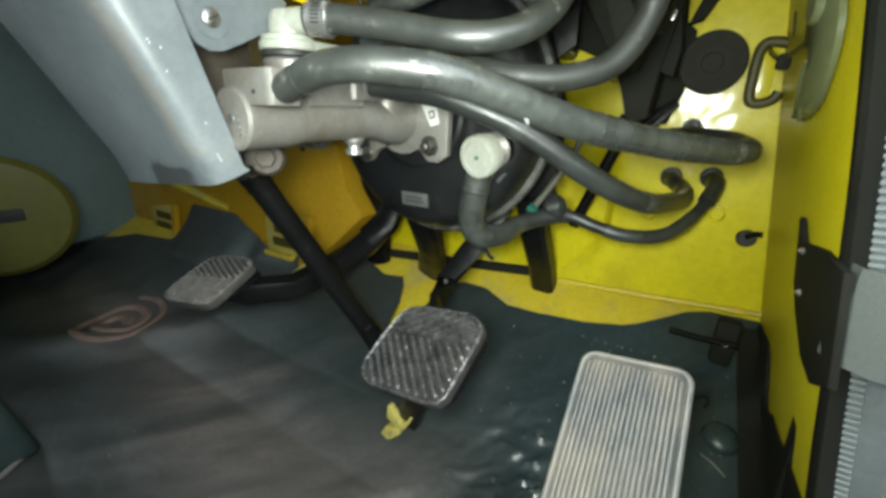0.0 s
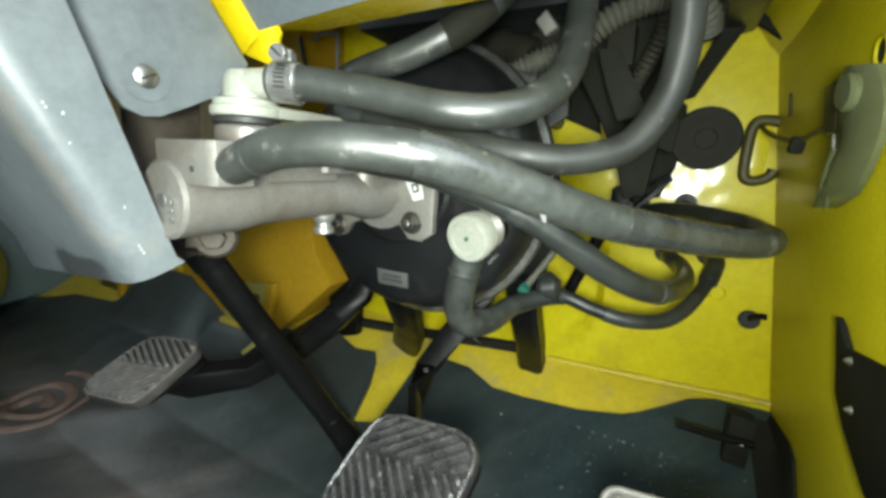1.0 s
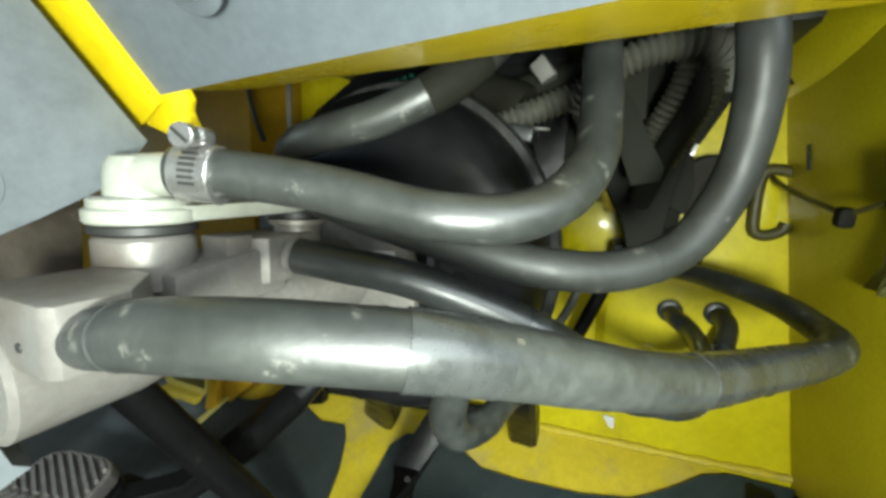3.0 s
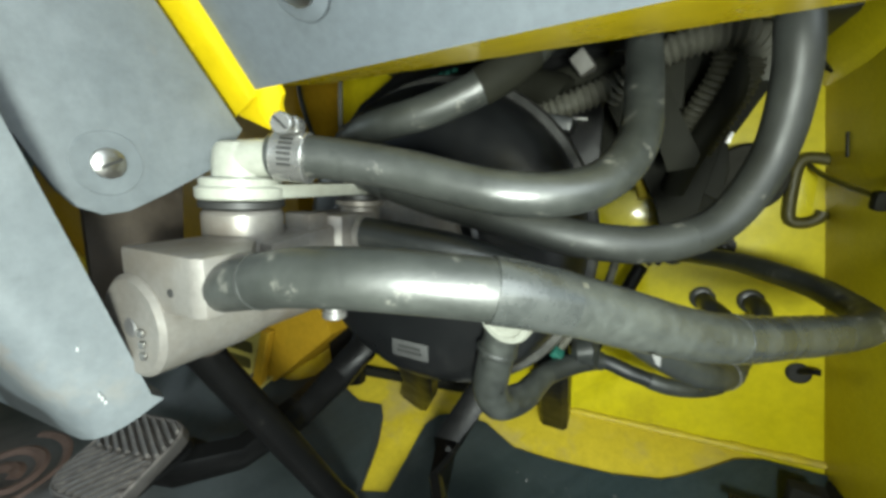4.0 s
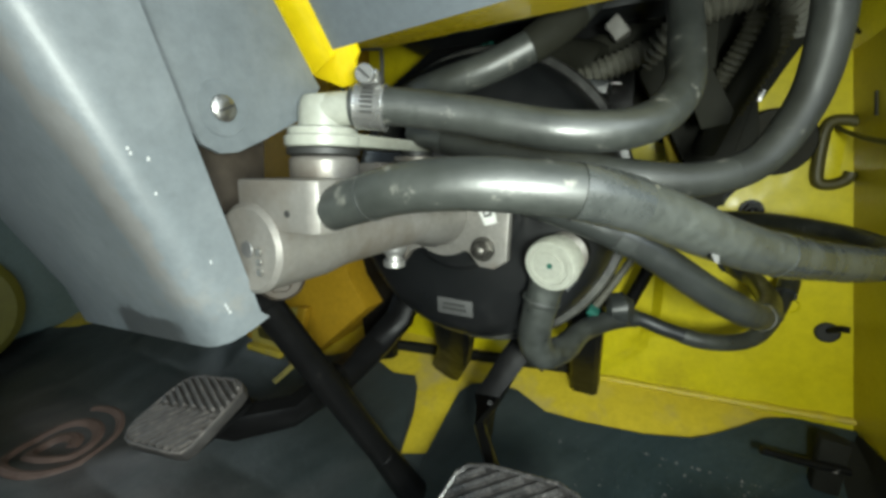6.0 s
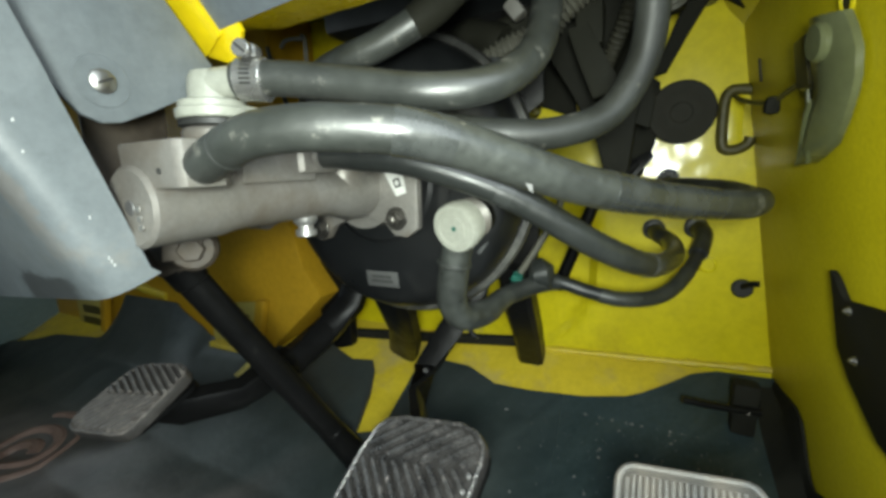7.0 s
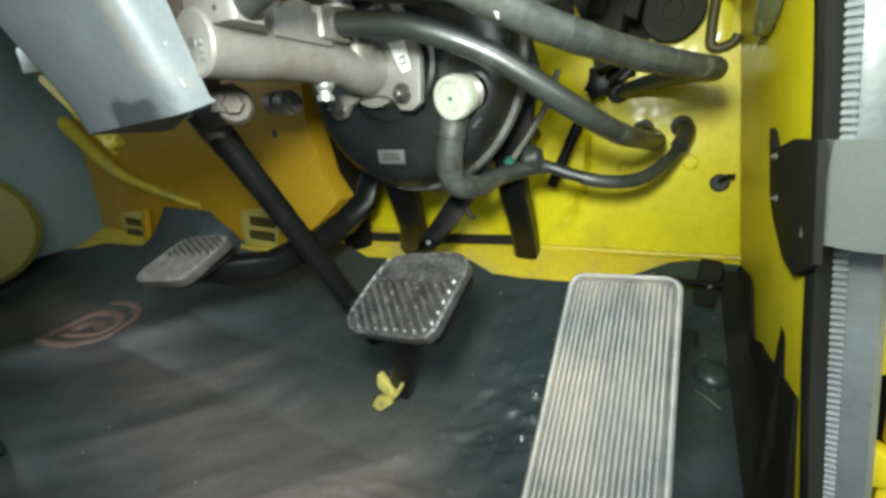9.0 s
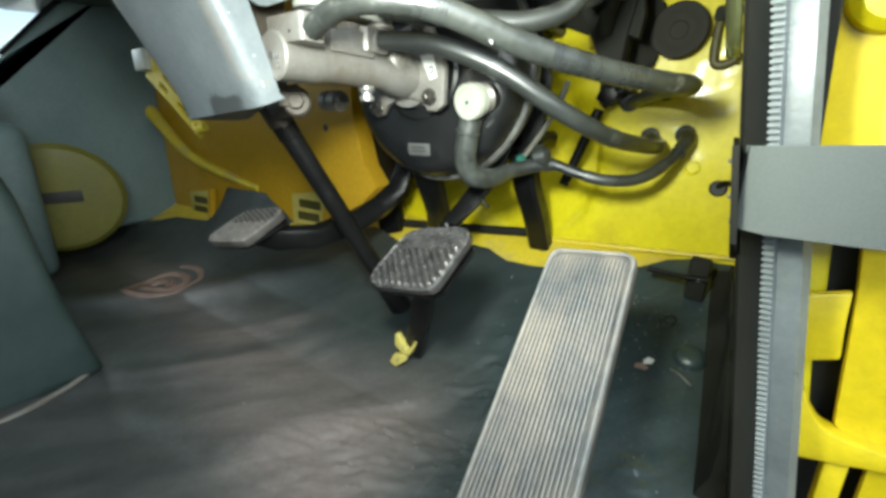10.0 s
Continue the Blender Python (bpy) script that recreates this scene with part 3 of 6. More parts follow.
# ---- dash panel with its yellow frame ----
dash = thing("dash_panel", (-0.07, 0.36, 0.60), "grey dash underside panel in a yellow painted steel frame", "dashboard")
SLOPE = Vector((0, -0.643, 0.765))
U = Vector((1, 0, 0.077)).normalized()
face = bmesh.new()
prism([(0, 0), (0.392, 0), (0.392, 0.24), (0, 0.24)], U, SLOPE, (-0.267, 0.3645, 0.5745), 0.004, 0.0, face)
part("panel_face", face, GREY_DASH, dash)
lip = bmesh.new()
lip_rows = []
for k in range(60):
    x = -0.281 + 0.408 * k / 59
    wob = 0.0012 * noise.noise(Vector((x * 60, 0, 0)))
    ya, za = 0.3620, 0.5722 + 0.077 * (x + 0.27)
    yb, zb = 0.406 + 0.066 * (x + 0.296) + wob, 0.5815 + 0.061 * (x + 0.296)
    if x < -0.255:
        yb -= (x + 0.255) ** 2 * 30
    lip_rows.append([lip.verts.new(c) for c in ((x, ya, za), (x, yb, zb), (x, yb + 0.001, zb + 0.002), (x, yb - 0.001, zb + 0.0035), (x, ya, za + 0.004))])
skin(lip, lip_rows)
part("lower_lip", lip, LIP_YELLOW, dash)
fr = bmesh.new()
prism([(-0.026, -0.014), (0.0, -0.004), (0.0, 0.24), (-0.040, 0.24)], U, SLOPE, (-0.267, 0.3615, 0.5735), 0.005, 0.0008, fr)
part("side_frame", fr, LIP_YELLOW, dash)
tab_bm = prism([(-0.026, 0.006), (0.016, 0.008), (0.0170, -0.004), (0.0125, -0.009), (0.0120, -0.013), (0.0140, -0.021), (-0.002, -0.022), (-0.022, -0.013)], (1, 0, 0.02), (0, -0.45, 1.0), (-0.267, 0.366, 0.5735), 0.004, 0.001)
part("corner_tab", tab_bm, LIP_YELLOW, dash)
P = Vector((-0.202, 0.331, 0.602))
N = U.cross(SLOPE).normalized() * -1
if N.y > 0:
    N = -N
scr = bmesh.new()
lathe(P, N, [(0, 0.0135), (0.0015, 0.0135), (0.002, 0.0125)], 32, scr)
part("washer_cup", scr, GREY_DASH, dash)
scr = bmesh.new()
lathe(P + N * 0.002, N, [(0, 0.0078), (0.002, 0.0074), (0.0034, 0.004)], 24, scr)
part("screw", scr, ZINC, dash, "bare steel screw head")
part("latch", box((-0.004, -0.002, 0), (0.004, 0.002, 0.004), 0.0006, m=Matrix.Translation(P + Vector((0.0125, 0, 0)))), INK_AND_SHADE, dash)
# the upper body of the dash, above the view
up = bmesh.new()
prism([(0.22, 0.76), (0.42, 0.72), (0.72, 0.74), (0.84, 0.76), (0.84, 0.80), (0.42, 0.86), (0.20, 0.84)], (0, 1, 0), (0, 0, 1), (-1.74, 0, 0), 1.87, 0.006, up)
part("dash_top", up, DARK_TRIM, dash)


# ---- steering column cover ----
col = thing("steering_column_cover", (-0.33, 0.28, 0.41), "chipped grey painted sheet steel cover round the steering column", "column cover")


def column_body():
    """A raked sheet steel box: the face towards the seat, a soft fold, and the side towards the door."""
    bm = bmesh.new()
    rows = []
    for k, (z, yb, yf, xl) in enumerate(((0.412, 0.270, 0.2965, -0.412), (0.428, 0.2635, 0.2915, -0.415), (0.46, 0.249, 0.282, -0.421), (0.53, 0.217, 0.261, -0.431), (0.62, 0.1765, 0.233, -0.444), (0.78, 0.105, 0.182, -0.467))):
        xr = -0.2595
        ring_pts = [(xr, yf), (xr, yb + 0.018), (xr - 0.0008, yb + 0.011), (xr - 0.0035, yb + 0.0055), (xr - 0.008, yb + 0.002), (xr - 0.014, yb + 0.0003), (xr - 0.022, yb), (xr - 0.060, yb), (xr - 0.10, yb),
                    (xl + 0.012, yb), (xl + 0.004, yb + 0.002), (xl, yb + 0.007), (xl, yb + 0.06), (xl + 0.02, yb + 0.065), (xr - 0.03, yf + 0.006), (xr - 0.006, yf + 0.002)]
        # the lower edge rises a little towards the door
        drop = [-0.009 + 0.012 * (x - xl) / (xr - xl) + 0.009 * max(0.0, (y - yb) / (yf - yb)) * (x > -0.30) if k == 0 else 0.0 for x, y in ring_pts]
        rows.append([bm.verts.new((x, y, z + d)) for (x, y), d in zip(ring_pts, drop)])
    return skin(bm, rows)


def column_paint():
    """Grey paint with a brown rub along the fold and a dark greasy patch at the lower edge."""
    m = GREY_PAINT.copy()
    m.name = "rubbed_grey_paint"
    nt = m.node_tree
    b = nt.nodes["Principled BSDF"]
    col = b.inputs["Base Color"].links[0].from_socket
    tc = nt.nodes.new("ShaderNodeTexCoord")
    sep = nt.nodes.new("ShaderNodeSeparateXYZ")
    nt.links.new(tc.outputs["Object"], sep.inputs[0])
    ragged = noise_tex(nt, 38, 6.0, 0.65)

    def band(axis, centre, half, wobble):
        """1 within half of the centre, ragged at the edge."""
        sub = nt.nodes.new("ShaderNodeMath")
        sub.operation = "SUBTRACT"
        nt.links.new(sep.outputs[axis], sub.inputs[0])
        sub.inputs[1].default_value = centre
        ab = nt.nodes.new("ShaderNodeMath")
        ab.operation = "ABSOLUTE"
        nt.links.new(sub.outputs[0], ab.inputs[0])
        add = nt.nodes.new("ShaderNodeMath")
        add.operation = "MULTIPLY_ADD"
        nt.links.new(ragged.outputs[0], add.inputs[0])
        add.inputs[1].default_value = wobble
        nt.links.new(ab.outputs[0], add.inputs[2])
        mr = nt.nodes.new("ShaderNodeMapRange")
        for k, v in enumerate((half * 0.7 + wobble / 2, half + wobble / 2, 1.0, 0.0)):
            mr.inputs[k + 1].default_value = v
        nt.links.new(add.outputs[0], mr.inputs[0])
        return mr.outputs[0]

    rub = mix_rgb(nt, 1.0, band(0, -0.272, 0.008, 0.022), band(2, 0.515, 0.080, 0.10), "MULTIPLY")
    col = mix_rgb(nt, mix_rgb(nt, 1.0, rub, (0.30, 0.30, 0.30), "MULTIPLY"), col, (0.15, 0.115, 0.085))
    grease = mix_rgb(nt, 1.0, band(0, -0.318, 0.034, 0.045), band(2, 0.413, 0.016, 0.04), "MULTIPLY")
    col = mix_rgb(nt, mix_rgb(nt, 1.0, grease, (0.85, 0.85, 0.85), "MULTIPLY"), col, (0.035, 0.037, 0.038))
    nt.links.new(col, b.inputs["Base Color"])
    return m


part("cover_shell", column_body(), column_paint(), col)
chip_rng = random.Random(8)
for k in range(8):
    z = chip_rng.uniform(0.418, 0.60)
    y = 0.270 - 0.455 * (z - 0.412) + chip_rng.choice((0.014, 0.019, 0.024))
    w, hh = chip_rng.uniform(0.0003, 0.0006), chip_rng.uniform(0.0004, 0.0012)
    part("paint_chip", prism([(-w, -hh), (w * 0.7, -hh * 0.8), (w, hh * 0.4), (0.0, hh), (-w * 0.8, hh * 0.3)], (0, 1, 0), (0, 0, 1), (-0.2594, y, z), 0.0006), WEAR_GREY, col)
pl = bmesh.new()
plate_out = [(0.361, 0.551), (0.357, 0.5555), (0.312, 0.613), (0.270, 0.70), (0.240, 0.72), (0.236, 0.60), (0.262, 0.545), (0.2745, 0.520), (0.281, 0.512), (0.290, 0.508), (0.300, 0.509), (0.316, 0.516), (0.342, 0.529), (0.356, 0.5445)]
prism(plate_out, (0, 1, 0), (0, 0, 1), (-0.2815, 0, 0), 0.0035, 0.0006, pl)
plate = part("side_plate", pl, GREY_PAINT, col, "flat grey side plate with a rounded corner")
sc = bmesh.new()
lathe((-0.278, 0.2935, 0.530), (1, 0, 0), [(0, 0.0068), (0.0016, 0.0064), (0.003, 0.0042), (0.0034, 0.002)], 28, sc)
part("screw", sc, ZINC, plate, "bare cross-head screw")
part("screw_slot", box((-0.0003, -0.0045, -0.0006), (0.0003, 0.0045, 0.0006), 0, m=pose(-0.2745, 0.2935, 0.530, 25)), INK_AND_SHADE, plate)
rim = bmesh.new()
lathe((-0.2782, 0.2935, 0.530), (1, 0, 0), [(0, 0.014), (0.0007, 0.0135)], 32, rim)
part("washer_seat", rim, GREY_PAINT, plate)
inner = bmesh.new()
prism([(0.30, 0.43), (0.345, 0.43), (0.352, 0.53), (0.30, 0.53)], (0, 1, 0), (0, 0, 1), (-0.325, 0, 0), 0.004, 0.001, inner)
part("inner_web", inner, BRASSY, col, "rust brown inner bracket")

# slotted bracket beside the column
clip = thing("slotted_strap", (-0.65, 0.36, 0.44), "cream slotted bracket strap under the column", "bracket")
K0, KU = Vector((-0.722, 0.362, 0.487)), Vector((0.14, 0.0, -0.092)).normalized()
KV = Vector((0.092, 0.0, 0.14)).normalized()


def slotted_plate():
    bm = bmesh.new()
    holes = ((0.045, 0.072, -0.004, 0.005), (0.052, 0.078, 0.014, 0.024), (0.105, 0.140, -0.003, 0.006))
    us = sorted({0.0, 0.02, 0.165, 0.18} | {v for h in holes for v in h[:2]})
    vs = sorted({-0.013, 0.032} | {v for h in holes for v in h[2:]})

    def top(u):
        return 0.030 if u < 0.03 else 0.034 if u < 0.085 else 0.016
    for a, b in zip(us, us[1:]):
        for c, d in zip(vs, vs[1:]):
            if any(h[0] <= a < h[1] and h[2] <= c < h[3] for h in holes) or (c + d) / 2 > top((a + b) / 2):
                continue
            quad = [K0 + KU * x + KV * y for x, y in ((a, c), (b, c), (b, d), (a, d))]
            f = bm.faces.new([bm.verts.new(q) for q in quad])
    bmesh.ops.remove_doubles(bm, verts=bm.verts[:], dist=1e-5)
    r = bmesh.ops.extrude_face_region(bm, geom=bm.faces[:])
    bmesh.ops.translate(bm, verts=[g for g in r["geom"] if isinstance(g, bmesh.types.BMVert)], vec=(0, 0.005, 0))
    bmesh.ops.recalc_face_normals(bm, faces=bm.faces[:])
    return bm


part("slotted_plate", slotted_plate(), YELLOW_WORN, clip)
part("connector", box((-0.020, -0.012, -0.016), (0.020, 0.012, 0.018), 0.004, m=Matrix.Translation(K0 + KU * -0.004 + KV * 0.012)), WHITE_PLASTIC, clip)
part("hook", tube([K0 + KU * 0.165, K0 + KU * 0.178 + Vector((0, -0.004, 0)), K0 + KU * 0.19 + KV * 0.014], 0.006, 0.003, 10), YELLOW_WORN, clip)


# ---- brake booster ----
BX, BZ = -0.255, 0.468
booster = thing("brake_booster", (BX, 0.60, BZ), "large round black vacuum brake booster bolted to a strutted bracket", "brake booster")
part("front_shell", lathe((BX, 0.508, BZ), (0, 1, 0), [(0.0, 0.0002), (0.0, 0.060), (0.003, 0.064), (0.004, 0.100), (0.007, 0.118), (0.014, 0.131), (0.024, 0.139), (0.040, 0.144), (0.048, 0.145)], 96), BOOSTER_BLACK, booster)
part("crimp_ring", lathe((BX, 0.556, BZ), (0, 1, 0), [(0.0, 0.145), (0.001, 0.151), (0.004, 0.153), (0.009, 0.153), (0.012, 0.151), (0.013, 0.146)], 96), CRIMP, booster)
part("rear_shell", lathe((BX, 0.569, BZ), (0, 1, 0), [(0.0, 0.146), (0.012, 0.146), (0.014, 0.142), (0.035, 0.140), (0.05, 0.128), (0.062, 0.10), (0.07, 0.06), (0.07, 0.0002)], 96), BOOSTER_BLACK, booster)
lab = box((-0.0195, -0.0006, -0.0085), (0.0195, 0.0006, 0.0085), 0.0003, m=pose(-0.2565, 0.5115, 0.3650, 6, 0, 0))
label_ob = part("label", lab, LABEL_GREY, booster, "small grey foil label")
for k, (w, dz) in enumerate(((0.024, 0.0028), (0.027, -0.0022))):
    for j in range(7):
        x0 = -w / 2 + j * w / 7
        part("printed_bar", box((x0, -0.0009, dz - 0.0014), (x0 + w / 9.5, -0.0006, dz + 0.0014), 0, m=pose(-0.2565, 0.5115, 0.3650, 6, 0, 0)), INK_AND_SHADE, label_ob)


def strut(points, w, h, name, parent, mat=None):
    """A flat pressed bar along points."""
    pts = [Vector(p) for p in points]
    bm = bmesh.new()
    rows = []
    for i, p in enumerate(pts):
        d = (pts[min(i + 1, len(pts) - 1)] - pts[max(i - 1, 0)]).normalized()
        a = d.cross(Vector((0, 1, 0.2))).normalized()
        b = d.cross(a).normalized()
        c = 0.3
        rows.append([bm.verts.new(p + a * x * w / 2 + b * y * h / 2) for x, y in ((-1, -1 + c), (-1 + c, -1), (1 - c, -1), (1, -1 + c), (1, 1 - c), (1 - c, 1), (-1 + c, 1), (-1, 1 - c))])
    skin(bm, rows)
    return part(name, bm, mat or BLACK_STEEL, parent)


part("strut", prism([(-0.575, 0.40), (-0.44, 0.40), (-0.478, 0.30), (-0.490, 0.25), (-0.493, 0.158), (-0.552, 0.139), (-0.566, 0.25)], (1, 0, 0), (0, 0, 1), (0, 0.755, 0), 0.020, 0.004), BLACK_STEEL, booster)
strut([(-0.298, 0.575, 0.345), (-0.300, 0.60, 0.30), (-0.345, 0.69, 0.220), (-0.385, 0.745, 0.160), (-0.392, 0.775, 0.150)], 0.052, 0.022, "strut", booster)
strut([(-0.150, 0.64, 0.36), (-0.150, 0.66, 0.31), (-0.158, 0.735, 0.235), (-0.163, 0.785, 0.165), (-0.163, 0.795, 0.150)], 0.040, 0.030, "strut", booster)
strut([(-0.500, 0.757, 0.176), (-0.340, 0.770, 0.185), (-0.186, 0.783, 0.195)], 0.016, 0.012, "cross_bar", booster, MATTE_BLACK)
part("bracket_plate", prism([(-0.13, -0.12), (0.13, -0.12), (0.14, 0.0), (0.10, 0.12), (-0.10, 0.12), (-0.14, 0.0)], (1, 0, 0), (0, 0, 1), (BX, 0.640, BZ), -0.012, 0.002), BLACK_STEEL, booster)
for dx, dz in ((-0.09, -0.09), (0.09, -0.09), (-0.09, 0.09), (0.09, 0.09)):
    part("spacer", cyl((BX + dx, 0.64, BZ + dz), (BX + dx, WALL_Y + 0.002, BZ + dz), 0.012, n=16), BLACK_STEEL, booster)
part("mounting_plate", prism([(-0.47, 0.48), (-0.472, 0.570), (-0.43, 0.618), (-0.36, 0.660), (-0.12, 0.672), (-0.12, 0.55), (-0.22, 0.48)], (1, 0, 0), (0, 0, 1), (0, 0.668, 0), 0.006, 0.001), BLACK_STEEL, booster)
part("rib", tube([(BX + 0.105, 0.520, BZ - 0.072), (BX + 0.132, 0.533, BZ - 0.03), (BX + 0.137, 0.536, BZ + 0.02)], 0.003, 0.004, 8), BLACK_PAINT, booster)

# check valve with its white cap on the booster's face
valve = thing("check_valve", (-0.155, 0.50, 0.425), "round white plastic vacuum check valve in the booster", "valve")
VA = Vector((-0.012, -0.055, -0.012)).normalized()
VB = Vector((-0.1480, 0.518, 0.434))
part("collar", lathe(VB, VA, [(0, 0.0175), (0.010, 0.0175), (0.011, 0.015), (0.016, 0.015)], 32), BLACK_STEEL, valve)
part("thread", lathe(VB + VA * 0.008, VA, [(0, 0.017), (0.002, 0.019), (0.004, 0.017), (0.006, 0.019), (0.008, 0.017), (0.010, 0.019), (0.012, 0.017)], 32), ALU, valve)
part("rear_disc", lathe(VB + VA * 0.022, VA, [(0, 0.017), (0.001, 0.0208), (0.008, 0.0208), (0.0095, 0.019)], 48), WHITE_PLASTIC, valve)
capd = part("cap", lathe(VB + VA * 0.030, VA, [(0, 0.019), (0.001, 0.0222), (0.010, 0.0222), (0.0125, 0.0205), (0.0125, 0.016), (0.0108, 0.0155), (0.0108, 0.0115), (0.0122, 0.011), (0.0122, 0.003), (0.011, 0.0025), (0.011, 0.0002)], 56), WHITE_PLASTIC, valve)
part("pin_mark", lathe(VB + VA * 0.0412, VA, [(0, 0.0022), (0.001, 0.002)], 12), TEAL, capd)

# ---- master cylinder ----
CX, CZ = -0.259, 0.462
mc = thing("master_cylinder", (CX, 0.40, CZ), "cast aluminium brake master cylinder bolted to the booster", "master cylinder")
part("barrel", lathe((CX, 0.286, CZ), (0, 1, 0), [(0, 0.014), (0.0, 0.0205), (0.0020, 0.0228), (0.044, 0.0228), (0.060, 0.0205), (0.145, 0.0200), (0.160, 0.0225), (0.178, 0.028), (0.197, 0.0285)], 48), ALU, mc)
endc = part("end_plug", lathe((CX, 0.2875, CZ), (0, -1, 0), [(0, 0.0190), (0.0012, 0.0172), (0.0012, 0.0045), (0.0020, 0.0038), (0.0020, 0.0002)], 40), PLUG_GREY, mc, "dark grey end plug with cast marks")
for k in range(3):
    part("cast_mark", box((0.008, -0.0034, -0.012 + k * 0.005), (0.0115, -0.002, -0.009 + k * 0.005), 0.0005, m=Matrix.Translation((CX, 0.2875, CZ))), ZINC, endc)
blk = bmesh.new()
prism([(-0.266, 0.2885), (-0.219, 0.2885), (-0.2145, 0.2910), (-0.2145, 0.3125), (-0.236, 0.332), (-0.266, 0.333)], (1, 0, 0), (0, 1, 0), (0, 0, 0.4715), 0.0245, 0.0018, blk)
part("port_block", blk, ALU, mc)
part("block_mark", lathe((-0.2322, 0.2886, 0.4805), (0, -1, 0), [(0, 0.0018), (0.0006, 0.0016)], 12), INK_AND_SHADE, mc)
blk2 = bmesh.new()
prism([(-0.034, 0.010), (0.030, 0.010), (0.030, 0.030), (0.018, 0.036), (-0.034, 0.030)], (0, 1, 0), (0, 0, 1), (CX - 0.012, 0.376, CZ), 0.034, 0.002, blk2)
part("rear_block", blk2, ALU, mc)
part("rear_port", prism([(-0.268, 0.386), (-0.240, 0.386), (-0.2335, 0.391), (-0.2315, 0.424), (-0.240, 0.430), (-0.268, 0.430)], (1, 0, 0), (0, 1, 0), (0, 0, 0.4775), 0.0255, 0.0022), ALU, mc)
part("port_rim", lathe((-0.2335, 0.4085, 0.4908), (0.96, 0.18, -0.10), [(0, 0.0118), (0.0028, 0.0118), (0.0034, 0.0108)], 28), ALU, mc)
part("boss", lathe((CX + 0.004, 0.455, CZ + 0.004), (0.35, 0.0, 1), [(0, 0.020), (0.020, 0.019), (0.024, 0.016), (0.024, 0.0002)], 28), ALU, mc)
part("lug", box((CX - 0.002, 0.372, CZ + 0.030), (CX + 0.018, 0.388, CZ + 0.043), 0.002), ALU, mc)
fl = bmesh.new()
prism([(-0.058, -0.046), (-0.050, -0.053), (-0.040, -0.050), (-0.031, -0.038), (-0.012, -0.030), (0.012, -0.028), (0.030, -0.033), (0.040, -0.045), (0.054, -0.046), (0.066, -0.038),
       (0.067, 0.008), (0.056, 0.038), (0.042, 0.060), (0.026, 0.066), (0.012, 0.060), (-0.030, 0.048), (-0.056, 0.020)], (1, 0, 0), (0, 0, 1), (CX, 0.491, CZ), 0.010, 0.0022, fl)
lathe((CX, 0.490, CZ), (0, 1, 0), [(0, 0.040), (0.019, 0.040)], 48, fl)
part("flange", fl, ALU, mc)
for dx, dz in ((-0.0466, -0.0403), (0.0445, -0.0285), (0.0274, 0.0535), (-0.044, 0.036)):
    bolt("flange_nut", (CX + dx, 0.4805, CZ + dz), (0, -1, 0), 0.0080, DULL_STEEL, mc)
stk = prism([(-0.2295, 0.4835), (-0.213, 0.454), (-0.2025, 0.457), (-0.2085, 0.485)], (1, 0, 0), (0, 0, 1), (0, 0.4805, 0), 0.0008)
sticker = part("sticker", stk, PAPER, mc, "small white paper sticker with a printed mark")
part("printed_square", box((-0.0036, -0.0012, -0.0042), (0.0036, -0.0009, 0.0042), 0, m=pose(-0.2115, 0.4805, 0.4660, 0, -17, 0)), LABEL_GREY, sticker)
part("printed_core", box((-0.0018, -0.0016, -0.0022), (0.0018, -0.0013, 0.0022), 0, m=pose(-0.2115, 0.4805, 0.4660, 0, -17, 0)), PAPER, sticker)
part("bleed_nipple", lathe((-0.261, 0.4140, 0.450), (0, 0, -1), [(0, 0.0100), (0.009, 0.0100), (0.0115, 0.0092), (0.0135, 0.0075), (0.0145, 0.0062), (0.0175, 0.0062), (0.018, 0.0085), (0.0225, 0.0085), (0.0235, 0.0070), (0.0235, 0.0002)], 28), BRIGHT_STEEL, mc, "bright plated port plug")

# ---- white reservoir adaptor on top ----
res = thing("reservoir_adaptor", (-0.272, 0.37, 0.52), "white plastic reservoir adaptor on the master cylinder", "adaptor")
part("front_neck", lathe((-0.2655, 0.3485, 0.488), (0, 0, 1), [(-0.004, 0.0205), (0.018, 0.0205), (0.020, 0.0190)], 48), ALU, mc)
part("seal_ring", lathe((-0.2655, 0.3485, 0.5085), (0, 0, 1), [(0, 0.0195), (0.001, 0.0215), (0.004, 0.0215), (0.005, 0.0195)], 48), INK_AND_SHADE, res, "black rubber seal ring")
part("rear_neck", lathe((-0.250, 0.430, 0.496), (0, 0, 1), [(0, 0.014), (0.010, 0.014), (0.011, 0.017), (0.014, 0.017)], 40), ALU, mc)
part("rear_seal", lathe((-0.250, 0.430, 0.5105), (0, 0, 1), [(0, 0.0125), (0.0035, 0.0125)], 32), INK_AND_SHADE, res)
part("base_disc", lathe((-0.2655, 0.3485, 0.5135), (0, 0, 1), [(0, 0.0215), (0.001, 0.0225), (0.006, 0.0225), (0.007, 0.0205), (0.0105, 0.0205), (0.0115, 0.019)], 48), WHITE_PLASTIC, res)
arm = bmesh.new()
prism([(-0.018, 0.0), (-0.014, 0.014), (-0.006, 0.10), (0.0, 0.110), (0.010, 0.112), (0.018, 0.106), (0.020, 0.095), (0.022, 0.010), (0.020, 0.0)], (1, 0, 0), (0, 1, 0), (-0.267, 0.345, 0.514), 0.0075, 0.001, arm)
part("link_arm", arm, WHITE_PLASTIC, res)
part("turret", lathe((-0.2645, 0.348, 0.524), (0, 0, 1), [(0, 0.0145), (0.010, 0.0140), (0.015, 0.0132), (0.0185, 0.0110), (0.0195, 0.007), (0.0195, 0.0002)], 40), WHITE_PLASTIC, res)
